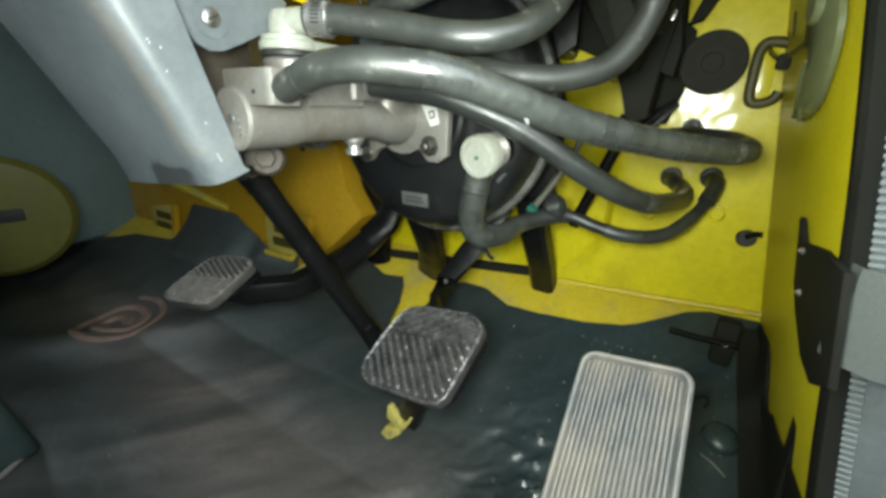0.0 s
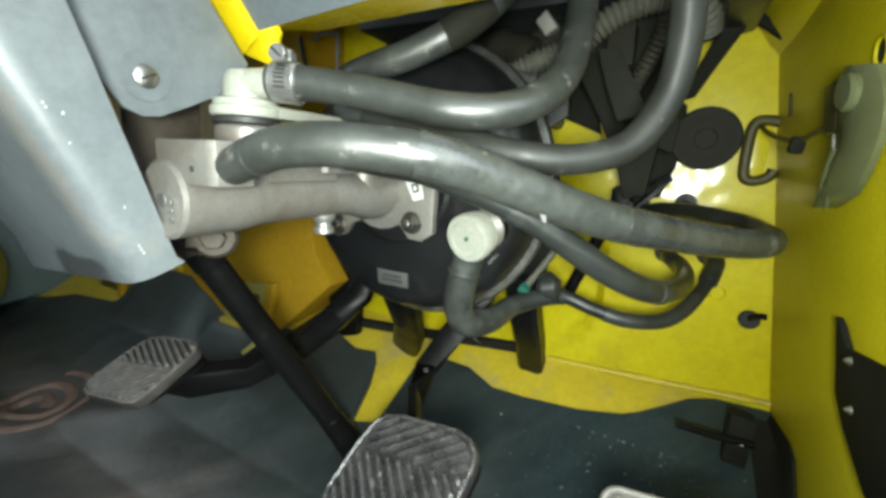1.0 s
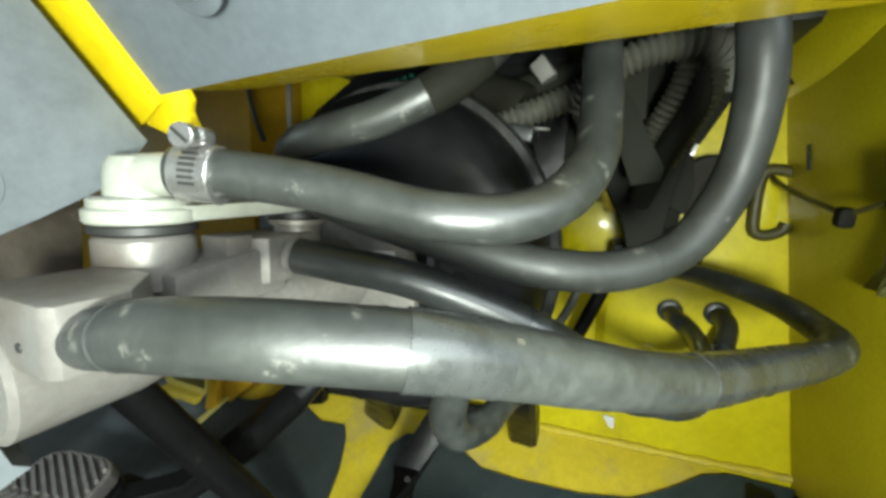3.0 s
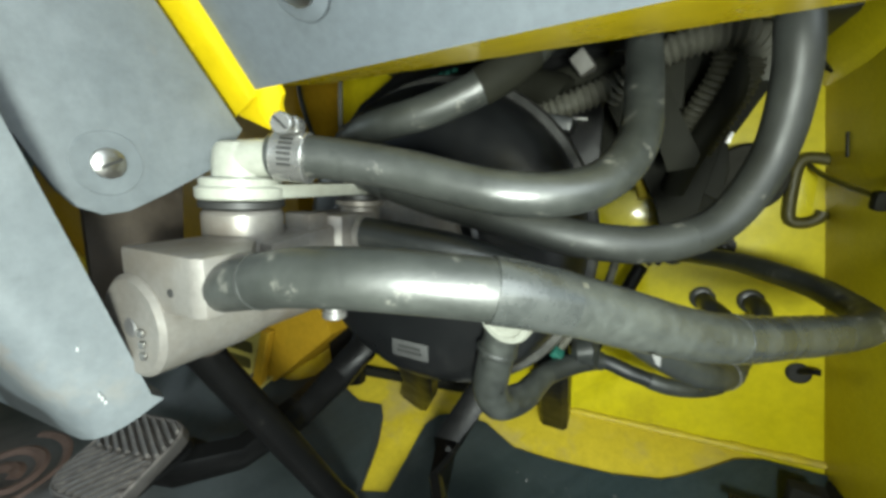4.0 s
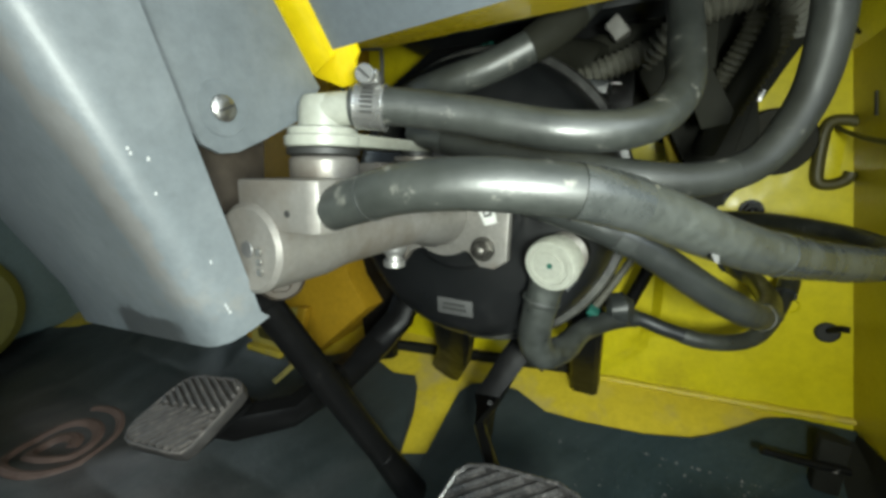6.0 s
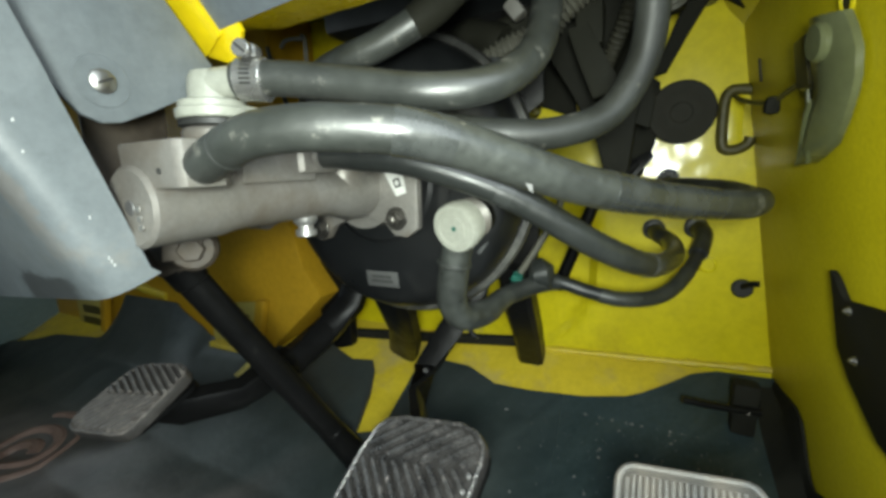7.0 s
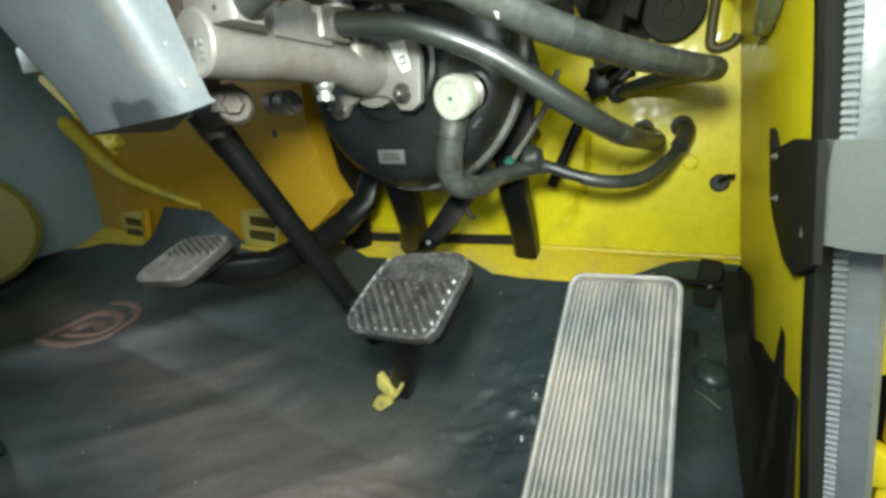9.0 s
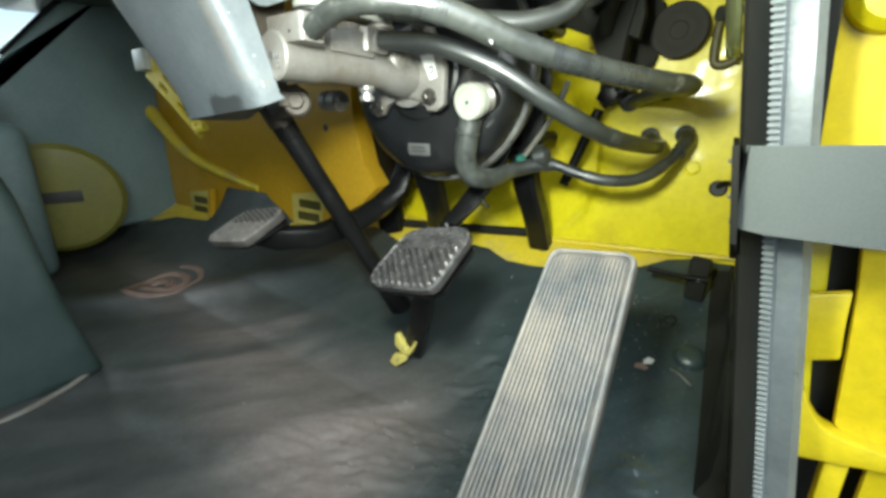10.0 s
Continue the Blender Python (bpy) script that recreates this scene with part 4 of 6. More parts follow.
part("spout", cyl((-0.263, 0.345, 0.5340), (-0.226, 0.360, 0.5368), 0.0100, 0.0096, 28, 0.001), WHITE_PLASTIC, res)

# ---- hoses ----
A_PTS = [(-0.2155, 0.3005, 0.4825), (-0.192, 0.297, 0.489), (-0.165, 0.296, 0.4945), (-0.132, 0.307, 0.495), (-0.096, 0.331, 0.489), (-0.041, 0.396, 0.464), (0.010, 0.468, 0.449), (0.050, 0.520, 0.442),
         (0.068, 0.552, 0.441), (0.070, 0.592, 0.442), (0.058, 0.645, 0.445), (0.023, 0.715, 0.446), (-0.012, 0.765, 0.442), (-0.033, 0.802, 0.436)]
hose_a = thing("brake_hose", (-0.2155, 0.3005, 0.4825), "thick black rubber hose wrapped with grey vinyl tape", "hose")
part("hose_tube", tube(A_PTS, lambda s: 0.0100 + 0.0006 * min(1.0, s / 0.15) if s < 0.62 else 0.0100, 0.004, 28, lumps=0.012), RUBBER_GREY, hose_a)
part("black_end", sweep(stretch(A_PTS, 0.0, 0.043, 0.003), lambda s: 0.0099 if s < 0.9 else 0.0106, 28), RUBBER, hose_a, "black moulded hose end")
part("tape_wrap", sweep(stretch(A_PTS, 0.163, 0.203, 0.003), 0.0112, 28, lumps=0.012), TAPE, hose_a, "glossy grey tape wrap")
part("grey_sleeve", sweep(stretch(A_PTS, 0.201, 0.360, 0.003), 0.0109, 28, lumps=0.02), SLEEVE, hose_a, "scuffed grey tape sleeve")
part("tape_wrap", sweep(stretch(A_PTS, 0.346, 0.374, 0.003), 0.0113, 28, lumps=0.05), TAPE, hose_a, "torn end of the tape wrap")
part("tape_wrap", sweep(stretch(A_PTS, 0.395, 0.415, 0.003), 0.0110, 28, lumps=0.03), RUBBER, hose_a)
part("tape_wrap", sweep(stretch(A_PTS, 0.374, 0.505, 0.003), 0.0111, 28, lumps=0.03), TAPE, hose_a, "glossy grey tape wrap")
part("tape_tag", prism([(0, 0), (0.003, 0.001), (0.002, 0.005), (0.0006, 0.004)], (1, 0.4, 0), (0.3, 0.2, -1), (-0.062, 0.355, 0.4675), 0.0005), LABEL_GREY, hose_a, "small pale scrap of tape")

flake_rng = random.Random(4)
for k in range(9):
    q = stretch(A_PTS, 0.0, 1.0, 0.003)
    share = flake_rng.choice((0.202, 0.345, 0.362, 0.374)) + flake_rng.uniform(-0.006, 0.006)
    at = q[int(share * (len(q) - 1))]
    turn = flake_rng.uniform(-0.5, 1.3)
    away = Vector((0.35, -0.75 * math.cos(turn), 0.85 * math.sin(turn))).normalized()
    w = 0.0012 + 0.002 * flake_rng.random()
    part("tape_flake", prism([(-w, -0.0006), (w * 0.8, -0.0010), (w, 0.0005), (-w * 0.5, 0.0011)], (0.75, 0.6, -0.2), Vector((0.75, 0.6, -0.2)).cross(away), at + away * 0.0113, 0.0004), CONDUIT, hose_a)

B_PTS = [(-0.232, 0.409, 0.491), (-0.205, 0.414, 0.488), (-0.160, 0.424, 0.481), (-0.099, 0.448, 0.456), (-0.040, 0.485, 0.414), (-0.004, 0.550, 0.387), (0.018, 0.640, 0.375), (0.026, 0.715, 0.370), (0.022, 0.755, 0.3735), (0.010, 0.775, 0.379), (0.004, 0.802, 0.382)]
hose_b = thing("brake_hose", (-0.232, 0.409, 0.491), "black rubber hose running from the cylinder down to the firewall", "hose")
part("hose_tube", tube(B_PTS, 0.0104, 0.004, 24, lumps=0.012), RUBBER, hose_b)
part("tape_wrap", sweep(stretch(B_PTS, 0.24, 0.262, 0.003), 0.0110, 24), TAPE, hose_b)
part("tape_wrap", sweep(stretch(B_PTS, 0.53, 0.56, 0.003), 0.0109, 24), RUBBER_GREY, hose_b)

C_PTS = [(-0.2455, 0.3522, 0.5362), (-0.222, 0.3625, 0.536), (-0.184, 0.376, 0.531), (-0.129, 0.386, 0.521), (-0.094, 0.407, 0.525), (-0.078, 0.439, 0.546), (-0.078, 0.474, 0.580), (-0.083, 0.507, 0.627), (-0.090, 0.55, 0.70), (-0.10, 0.62, 0.76)]
hose_c = thing("reservoir_hose", (-0.230, 0.36, 0.536), "black rubber hose clamped to the white reservoir spout", "hose")
part("hose_tube", tube(C_PTS, 0.0108, 0.004, 28, lumps=0.012), RUBBER_GREY, hose_c)

part("hose_end", sweep(stretch(C_PTS, 0.0, 0.012, 0.001), 0.0112, 28), RUBBER, hose_c, "cut hose end under the clamp")
part("moulded_bend", sweep(stretch(C_PTS, 0.36, 0.60, 0.003), 0.01095, 28, lumps=0.014), RUBBER_GREY, hose_c)

D_PTS = [(-0.250, 0.428, 0.530), (-0.200, 0.423, 0.516), (-0.141, 0.420, 0.505), (-0.098, 0.424, 0.497), (-0.062, 0.440, 0.496), (-0.033, 0.460, 0.508), (-0.015, 0.468, 0.540), (-0.011, 0.464, 0.576), (-0.014, 0.462, 0.608), (-0.02, 0.48, 0.66), (-0.04, 0.55, 0.75)]
hose_d = thing("reservoir_hose", (-0.250, 0.428, 0.530), "black rubber hose looping up behind the dash", "hose")
part("hose_tube", tube(D_PTS, 0.0100, 0.004, 28, lumps=0.01), RUBBER_SHADED, hose_d)

part("moulded_bend", sweep(stretch(D_PTS, 0.42, 0.66, 0.003), 0.01015, 28, lumps=0.012), RUBBER_SHADED, hose_d)
part("hose_end", sweep(stretch(D_PTS, 0.0, 0.06, 0.003), 0.0108, 28), RUBBER, hose_d)

E_PTS = [(-0.34, 0.52, 0.535), (-0.300, 0.478, 0.552), (-0.265, 0.452, 0.558), (-0.235, 0.443, 0.563), (-0.198, 0.448, 0.573), (-0.160, 0.462, 0.594), (-0.135, 0.490, 0.63), (-0.12, 0.55, 0.70)]
hose_e = thing("vacuum_hose", (-0.34, 0.52, 0.535), "thick black vacuum hose behind the booster top", "hose")
part("hose_tube", tube(E_PTS, 0.0115, 0.004, 24, lumps=0.012), RUBBER_GREY, hose_e)

part("tape_wrap", sweep(stretch(E_PTS, 0.56, 0.66, 0.003), 0.0125, 24, lumps=0.1), LOOM_DARK, hose_e, "loose dark tape wrap")

F_PTS = [(-0.158, 0.499, 0.424), (-0.163, 0.499, 0.404), (-0.170, 0.501, 0.372), (-0.173, 0.506, 0.350), (-0.168, 0.518, 0.333), (-0.155, 0.548, 0.328), (-0.140, 0.590, 0.337), (-0.100, 0.626, 0.344), (-0.064, 0.634, 0.334), (-0.026, 0.644, 0.325), (0.015, 0.672, 0.327), (0.044, 0.722, 0.348), (0.058, 0.760, 0.372), (0.060, 0.778, 0.383), (0.054, 0.802, 0.386)]
hose_f = thing("vacuum_hose", (-0.157, 0.474, 0.425), "dusty rubber elbow and thin vacuum pipe from the check valve", "hose")
part("thin_pipe", tube(F_PTS, lambda s: 0.0078, 0.004, 20), BLACK_PAINT, hose_f)
part("rubber_elbow", sweep(stretch(F_PTS, 0.03, 0.34, 0.003), lambda s: 0.0148 - 0.004 * max(0.0, s - 0.55) / 0.45, 28, lumps=0.02), SLEEVE, hose_f, "dusty grey rubber elbow")
part("elbow_end", sweep(stretch(F_PTS, 0.34, 0.46, 0.003), lambda s: 0.0112 - 0.0015 * s, 24, lumps=0.02), RUBBER, hose_f)
part("sleeve", sweep(stretch(F_PTS, 0.55, 0.80, 0.003), 0.0086, 24, lumps=0.01), SLEEVE, hose_f, "grey plastic sleeve")
part("pipe_end", sweep(stretch(F_PTS, 0.87, 1.0, 0.003), 0.0108, 24), RUBBER, hose_f)
part("end_bead", lathe((-0.1665, 0.500, 0.393), (-0.2, 0.05, -0.9), [(0, 0.0152), (0.002, 0.0168), (0.004, 0.0168), (0.006, 0.0152)], 32), RUBBER_GREY, hose_f)

# ---- hose clamp ----
clamp = thing("hose_clamp", (-0.227, 0.363, 0.536), "bright steel worm-drive hose clamp with screw", "hose clamp")
cd = Vector((0.044, 0.018, -0.003)).normalized()
cp = Vector((-0.2400, 0.3548, 0.5362))
part("band", lathe(cp, cd, [(-0.003, 0.0112), (-0.003, 0.0128), (-0.0024, 0.0132), (0.0005, 0.0127), (0.0105, 0.0127), (0.0134, 0.0132), (0.014, 0.0128), (0.014, 0.0112)], 56), BRIGHT_STEEL, clamp)
ct = Vector((cd.y, -cd.x, 0.0)).normalized()
hc = cp + cd * 0.0055 + Vector((0, 0, 0.0155)) + ct * 0.004
hm = Matrix((ct, -cd, Vector((0, 0, 1)))).transposed().to_4x4()
hm.translation = hc
part("worm_housing", box((-0.0065, -0.0062, -0.0035), (0.0045, 0.0062, 0.0045), 0.0028, m=hm, seg=3), BRIGHT_STEEL, clamp)
sp, sd = hc + ct * 0.0040, ct
screw = bmesh.new()
lathe(sp, sd, [(0, 0.0034), (0.0012, 0.0034), (0.0013, 0.0054), (0.0058, 0.0054), (0.0064, 0.0047)], 12, screw)
part("worm_screw", screw, BRIGHT_STEEL, clamp)
part("screw_slot", box((-0.0003, -0.0040, -0.0007), (0.0004, 0.0040, 0.0007), 0, m=hm @ pose(0.0106, 0, 0, 40, 0, 0)), INK_AND_SHADE, clamp)
for k in range(6):
    a = radians(-42 + k * 12)
    _, pa, pb = basis(cd)
    q = cp + cd * 0.0055 + pa * 0.0128 * math.cos(a) + pb * 0.0128 * math.sin(a)
    n = (q - cp - cd * 0.0055).normalized()
    mm = Matrix((cd, n.cross(cd), n)).transposed().to_4x4()
    mm.translation = q
    part("worm_notch", box((-0.0035, -0.0006, -0.0003), (0.0035, 0.0006, 0.0003), 0, m=mm), INK_AND_SHADE, clamp)

# ---- linkage rod from the column to the floor ----
rod = thing("linkage_rod", (-0.27, 0.51, 0.03), "black steel rod from the column joint through the floor", "rod")
R0, R1 = Vector((-0.400, 0.373, 0.424)), Vector((-0.3420, 0.578, 0.050))
JOINT = Vector((-0.314, 0.350, 0.424))
rd = (R1 - R0).normalized()
part("rod_shaft", cyl(R0 + rd * 0.02, R1 + rd * 0.03, 0.0150, 0.0150, 24, 0.001), BLACK_STEEL, rod)
part("upper_sleeve", cyl(R0 + rd * 0.012, R0 + rd * 0.050, 0.0168, 0.0162, 20, 0.002), BLACK_STEEL, rod)
part("groove", box((-0.003, -0.0006, -0.05), (0.003, 0.0006, 0.05), 0.0004, m=Matrix.Translation(R0 + rd * 0.15 + Vector((0.008, -0.0095, 0))) @ rd.to_track_quat("Z", "Y").to_matrix().to_4x4()), BLACK_STEEL, rod)
strut([JOINT + Vector((-0.012, 0.010, 0.004)), Vector((-0.355, 0.362, 0.424)), R0 + rd * 0.006, R0 + rd * 0.030], 0.034, 0.022, "yoke_bar", rod, BRASSY)
part("yoke", cyl(R0 - rd * 0.004, R0 + rd * 0.030, 0.0175, 0.0175, 20, 0.003), BRASSY, rod)
part("roller", lathe((-0.424, 0.487, 0.434), (1, 0, 0), [(0.0, 0.010), (0.001, 0.0145), (0.012, 0.015), (0.013, 0.011), (0.018, 0.011), (0.019, 0.0150), (0.034, 0.0155), (0.035, 0.011), (0.044, 0.011), (0.044, 0.0002)], 28), ALU, rod, "plated steel joint roller")
eye_bm = lathe(JOINT + Vector((-0.014, 0.012, 0.0)), Vector((0.75, -0.62, 0.05)), [(0, 0.0175), (0.012, 0.0175), (0.016, 0.0145), (0.018, 0.0145)], 32)
part("joint_eye", eye_bm, BRASSY, rod, "dirty plated joint eye")
part("joint_bolt", hexagon(JOINT + Vector((0.0, 0.0, 0.001)), Vector((0.75, -0.62, 0.05)), 0.0095, 0.008), BRASSY, rod)
part("joint_strap", prism([(-0.006, -0.009), (0.020, -0.011), (0.022, 0.007), (-0.004, 0.009)], (0.6, 0.75, 0.1), (0, 0, 1), (-0.322, 0.340, 0.428), 0.006, 0.001), BRASSY, rod)
part("lower_sleeve", cyl(R1 - rd * 0.125, R1 - rd * 0.022, 0.0155, 0.0205, 24, 0.002), BLACK_STEEL, rod)
part("floor_boot", lathe(R1 + rd * 0.03, -rd, [(0, 0.024), (0.006, 0.022), (0.02, 0.016), (0.032, 0.0145), (0.036, 0.013)], 28), RUBBER, rod)
tabt = thing("floor_clip", (-0.262, 0.495, 0.03), "bent yellow painted metal clip at the rod hole", "clip")


def clip_points(points):
    return [(0.043 + (x - 0.043) * 0.94, 0.403 + (z - 0.403) * 0.94) for x, z in points]


part("cradle", prism(clip_points([(-0.286, 0.067), (-0.288, 0.045), (-0.272, 0.034), (-0.257, 0.036), (-0.240, 0.066), (-0.244, 0.067), (-0.256, 0.047), (-0.263, 0.045), (-0.270, 0.054), (-0.281, 0.067)]), (1, 0, 0), (0, 0, 1), (0, 0.468, 0), 0.010, 0.0015), CLIP_PAINT, tabt)
part("folded_tab", prism(clip_points([(-0.291, 0.027), (-0.302, 0.008), (-0.288, 0.003), (-0.266, 0.022), (-0.266, 0.034)]), (1, 0, 0), (0, 0, 1), (0, 0.467, 0), 0.008, 0.0015), CLIP_PAINT, tabt)
part("tab_rib", tube([(-0.272, 0.459, 0.031), (-0.264, 0.458, 0.033), (-0.250, 0.459, 0.046)], 0.0018, 0.003, 8), CLIP_PAINT, tabt)

# ---- pedals ----


def rubber_pad(origin, right, up, thick, groups, name_parent, body_mat, rib_mat, hw):
    """A ribbed pedal pad: body, rim and slanting ribs in two fields."""
    r, u = Vector(right).normalized(), Vector(up)
    u = (u - r * u.dot(r)).normalized()
    n = r.cross(u).normalized()
    if n.y > 0:
        n = -n
    o = Vector(origin)
    flip = 1.0 if r.cross(u).dot(n) > 0 else -1.0
    body = bmesh.new()
    prism(groups["outline"], r, u, o - n * thick, thick * flip, 0.0025, body)
    pad = part("pad_rubber", body, body_mat, name_parent)
    edge = [o + r * x * 0.975 + u * y * 0.97 + n * 0.0005 for x, y in groups["outline"]]
    part("rim", sweep(edge + [edge[0]], 0.0018, 8), rib_mat, pad)
    for p, q in groups["ribs"]:
        p, q = Vector(p), Vector(q)
        a = o + r * p.x + u * p.y
        b = o + r * q.x + u * q.y
        d = (b - a).normalized()
        s = d.cross(n).normalized()
        bm = bmesh.new()
        hh = 0.0042
        rows = []
        for c, f in ((a, 0.55), (a + d * 0.002, 1.0), (b - d * 0.002, 1.0), (b, 0.55)):
            rows.append([bm.verts.new(c + s * hw - n * 0.001), bm.verts.new(c + s * hw * 0.65 + n * hh * f), bm.verts.new(c - s * hw * 0.65 + n * hh * f), bm.verts.new(c - s * hw - n * 0.001)])
        skin(bm, rows)
        part("rib", bm, rib_mat, pad)
    return pad, n


PAD_RIB_DARK = surface("worn_rubber_rib", (0.024, 0.023, 0.023), (0.058, 0.055, 0.054), rough=0.26, bump=0.9, fine=260, big=60, spec=0.9,
                       dirt=(0.21, 0.185, 0.175), dirt_at=(0.58, 0.72), dirt_scale=150, dist=0.001)


def inside(poly, p):
    x, y = p
    hit = False
    for (x0, y0), (x1, y1) in zip(poly, poly[1:] + poly[:1]):
        if (y0 > y) != (y1 > y) and x < (x1 - x0) * (y - y0) / (y1 - y0) + x0:
            hit = not hit
    return hit


def hatch(poly, angle, pitch, ox=0.0, oy=0.0):
    """Ribs that fill a polygon at an angle."""
    d = Vector((math.cos(radians(angle)), math.sin(radians(angle))))
    s = Vector((-d.y, d.x))
    out = []
    for k in range(-30, 31):
        base = Vector((ox, oy)) + s * pitch * k
        run = None
        for j in range(-160, 161):
            p = base + d * (j * 0.001)
            if inside(poly, p):
                run = run or [p, p]
                run[1] = p
            elif run:
                if (run[1] - run[0]).length > 0.007:
                    out.append(tuple(map(tuple, run)))
                run = None
    return out


outline = [(-0.064, -0.030), (-0.061, -0.040), (-0.052, -0.048), (-0.040, -0.051), (0.030, -0.047), (0.044, -0.044), (0.050, -0.036), (0.054, 0.024), (0.052, 0.034), (0.044, 0.042), (0.030, 0.046), (-0.028, 0.043), (-0.046, 0.038), (-0.054, 0.030), (-0.060, 0.008)]
inner_poly = [(x * 0.93, y * 0.91) for x, y in outline]


def chevron(poly, spine, tilt, up_angle, low_angle, up_pitch, low_pitch):
    """Ribs in two fields that meet along a spine."""
    ribs = []
    for sign, angle, pitch in ((1, up_angle, up_pitch), (-1, low_angle, low_pitch)):
        for p, q in hatch(poly, angle, pitch):
            p, q = Vector(p), Vector(q)
            fp, fq = (sign * (v.y - spine - tilt * v.x) - 0.001 for v in (p, q))
            if fp <= 0 and fq <= 0:
                continue
            if fp < 0:
                p = p + (q - p) * (-fp / (fq - fp))
            elif fq < 0:
                q = q + (p - q) * (-fq / (fp - fq))
            if (q - p).length > 0.006:
                ribs.append((tuple(p), tuple(q)))
    return ribs


groups = {"outline": outline, "ribs": chevron(inner_poly, 0.011, 0.10, 34, -43, 0.0080, 0.0082)}
brake = thing("brake_pedal", (-0.157, 0.39, 0.25), "brake pedal with a worn chevron-ribbed black rubber pad", "pedal", "foot pedals")
rubber_pad((-0.1565, 0.386, 0.2535), (0.099, -0.016, 0.016), (0.006, 0.0625, 0.046), 0.009, groups, brake, PAD_RUBBER, PAD_RIB_DARK, 0.0022)
part("pedal_plate", prism([(x * 0.9, y * 0.9) for x, y in outline], Vector((0.099, -0.016, 0.016)), Vector((0.006, 0.0625, 0.046)), (-0.154, 0.399, 0.2385), -0.005, 0.001), BLACK_STEEL, brake)
strut([(-0.158, 0.405, 0.238), (-0.185, 0.455, 0.234), (-0.222, 0.51, 0.234), (-0.239, 0.563, 0.242), (-0.225, 0.60, 0.275), (-0.200, 0.63, 0.320), (-0.185, 0.645, 0.37), (-0.18, 0.65, 0.42)], 0.030, 0.012, "pedal_arm", brake)
part("arm_bolt", cyl((-0.232, 0.551, 0.247), (-0.228, 0.543, 0.250), 0.003, n=10), BLACK_STEEL, brake)
strut([(-0.165, 0.412, 0.232), (-0.200, 0.440, 0.150), (-0.230, 0.466, 0.090), (-0.244, 0.478, 0.058)], 0.030, 0.016, "return_lever", brake)
clutch = thing("clutch_pedal", (-0.525, 0.39, 0.235), "clutch pedal with a dusty grey chevron-ribbed rubber pad", "pedal", "foot pedals")
out2 = [(x * 1.0 + 0.006, y * 0.98) for x, y in outline]
groups2 = {"outline": out2, "ribs": chevron([(x * 0.95, y * 0.93) for x, y in out2], 0.001, 0.06, -24, 42, 0.0074, 0.0080)}
rubber_pad((-0.525, 0.388, 0.240), (0.12, 0.002, 0.014), (0.016, 0.072, 0.036), 0.012, groups2, clutch, PAD_GROOVE, PAD_DUSTY, 0.0025)
part("pedal_plate", prism([(x * 0.9, y * 0.9) for x, y in out2], Vector((0.12, 0.002, 0.014)), Vector((0.016, 0.072, 0.036)), (-0.523, 0.396, 0.226), -0.005, 0.001), BLACK_STEEL, clutch)
strut([(-0.530, 0.400, 0.222), (-0.490, 0.420, 0.214), (-0.455, 0.47, 0.212), (-0.447, 0.55, 0.222), (-0.440, 0.62, 0.243), (-0.425, 0.66, 0.275), (-0.410, 0.675, 0.33), (-0.395, 0.68, 0.42)], 0.040, 0.026, "pedal_arm", clutch)
part("heel_web", prism([(0, 0), (0.06, 0.006), (0.09, 0.05), (0.03, 0.05)], (1, 0.1, 0), (0, 1, 0.1), (-0.545, 0.405, 0.208), 0.008, 0.002), BLACK_STEEL, clutch)

# accelerator: a long ribbed treadle hinged at the floor
acc = thing("accelerator_pedal", (0.02, 0.22, 0.03), "long accelerator treadle with lengthwise ribs, worn and muddy", "pedal", "foot pedals")
AO = Vector((0.0214, 0.4345, 0.2797))
AR = Vector((1.0, 0.0, 0.10)).normalized()
AU = Vector((-0.0103, 0.717, 0.697))
AU.normalize()
AN = AR.cross(AU).normalized()
LEN, WID, SPREAD = 0.325, 0.085, 0.13
treadle = bmesh.new()
prism([(x * (1 - SPREAD * y / LEN), y) for x, y in rounded(WID, LEN, 0.012, 5, 0, -LEN / 2)], AR, AU, AO - AN * 0.013, 0.013, 0.002, treadle)
tread = part("treadle", treadle, PAD_METAL, acc)
loop = [AO + AR * x * (1 - SPREAD * y / LEN) + AU * y + AN * 0.001 for x, y in rounded(WID - 0.006, LEN - 0.006, 0.010, 6, 0, -LEN / 2)]
loop.append(loop[0])
part("rim", sweep(loop, 0.0022, 8), PAD_RIB, tread)
NR = 19
for k in range(NR):
    x = -WID / 2 + 0.0085 + (WID - 0.017) * k / (NR - 1)
    top, low = -0.008 - (0.002 if k in (0, NR - 1) else 0), -LEN + 0.010
    bm = bmesh.new()
    rows = []
    for j in range(24):
        y = top + (low - top) * j / 23
        wob = 0.0004 * noise.noise(Vector((k * 3.1, y * 60, 0)))
        hgt = 0.0036 * (1.0 - 0.45 * max(0.0, noise.noise(Vector((x * 25, y * 14, 3.0))) + 0.1)) * (0.4 if j in (0, 23) else 1.0)
        c = AO + AR * (x * (1 - SPREAD * y / LEN) + wob) + AU * y
        rows.append([bm.verts.new(c - AR * 0.0016 - AN * 0.001), bm.verts.new(c - AR * 0.0008 + AN * hgt), bm.verts.new(c + AR * 0.0008 + AN * hgt), bm.verts.new(c + AR * 0.0016 - AN * 0.001)])
    skin(bm, rows)
    part("rib", bm, PAD_RIB, tread)
part("hinge_bracket", box((-0.045, -0.02, 0.0), (0.045, 0.02, 0.03), 0.004, m=pose(0.019, 0.205, 0.008)), BLACK_STEEL, acc)
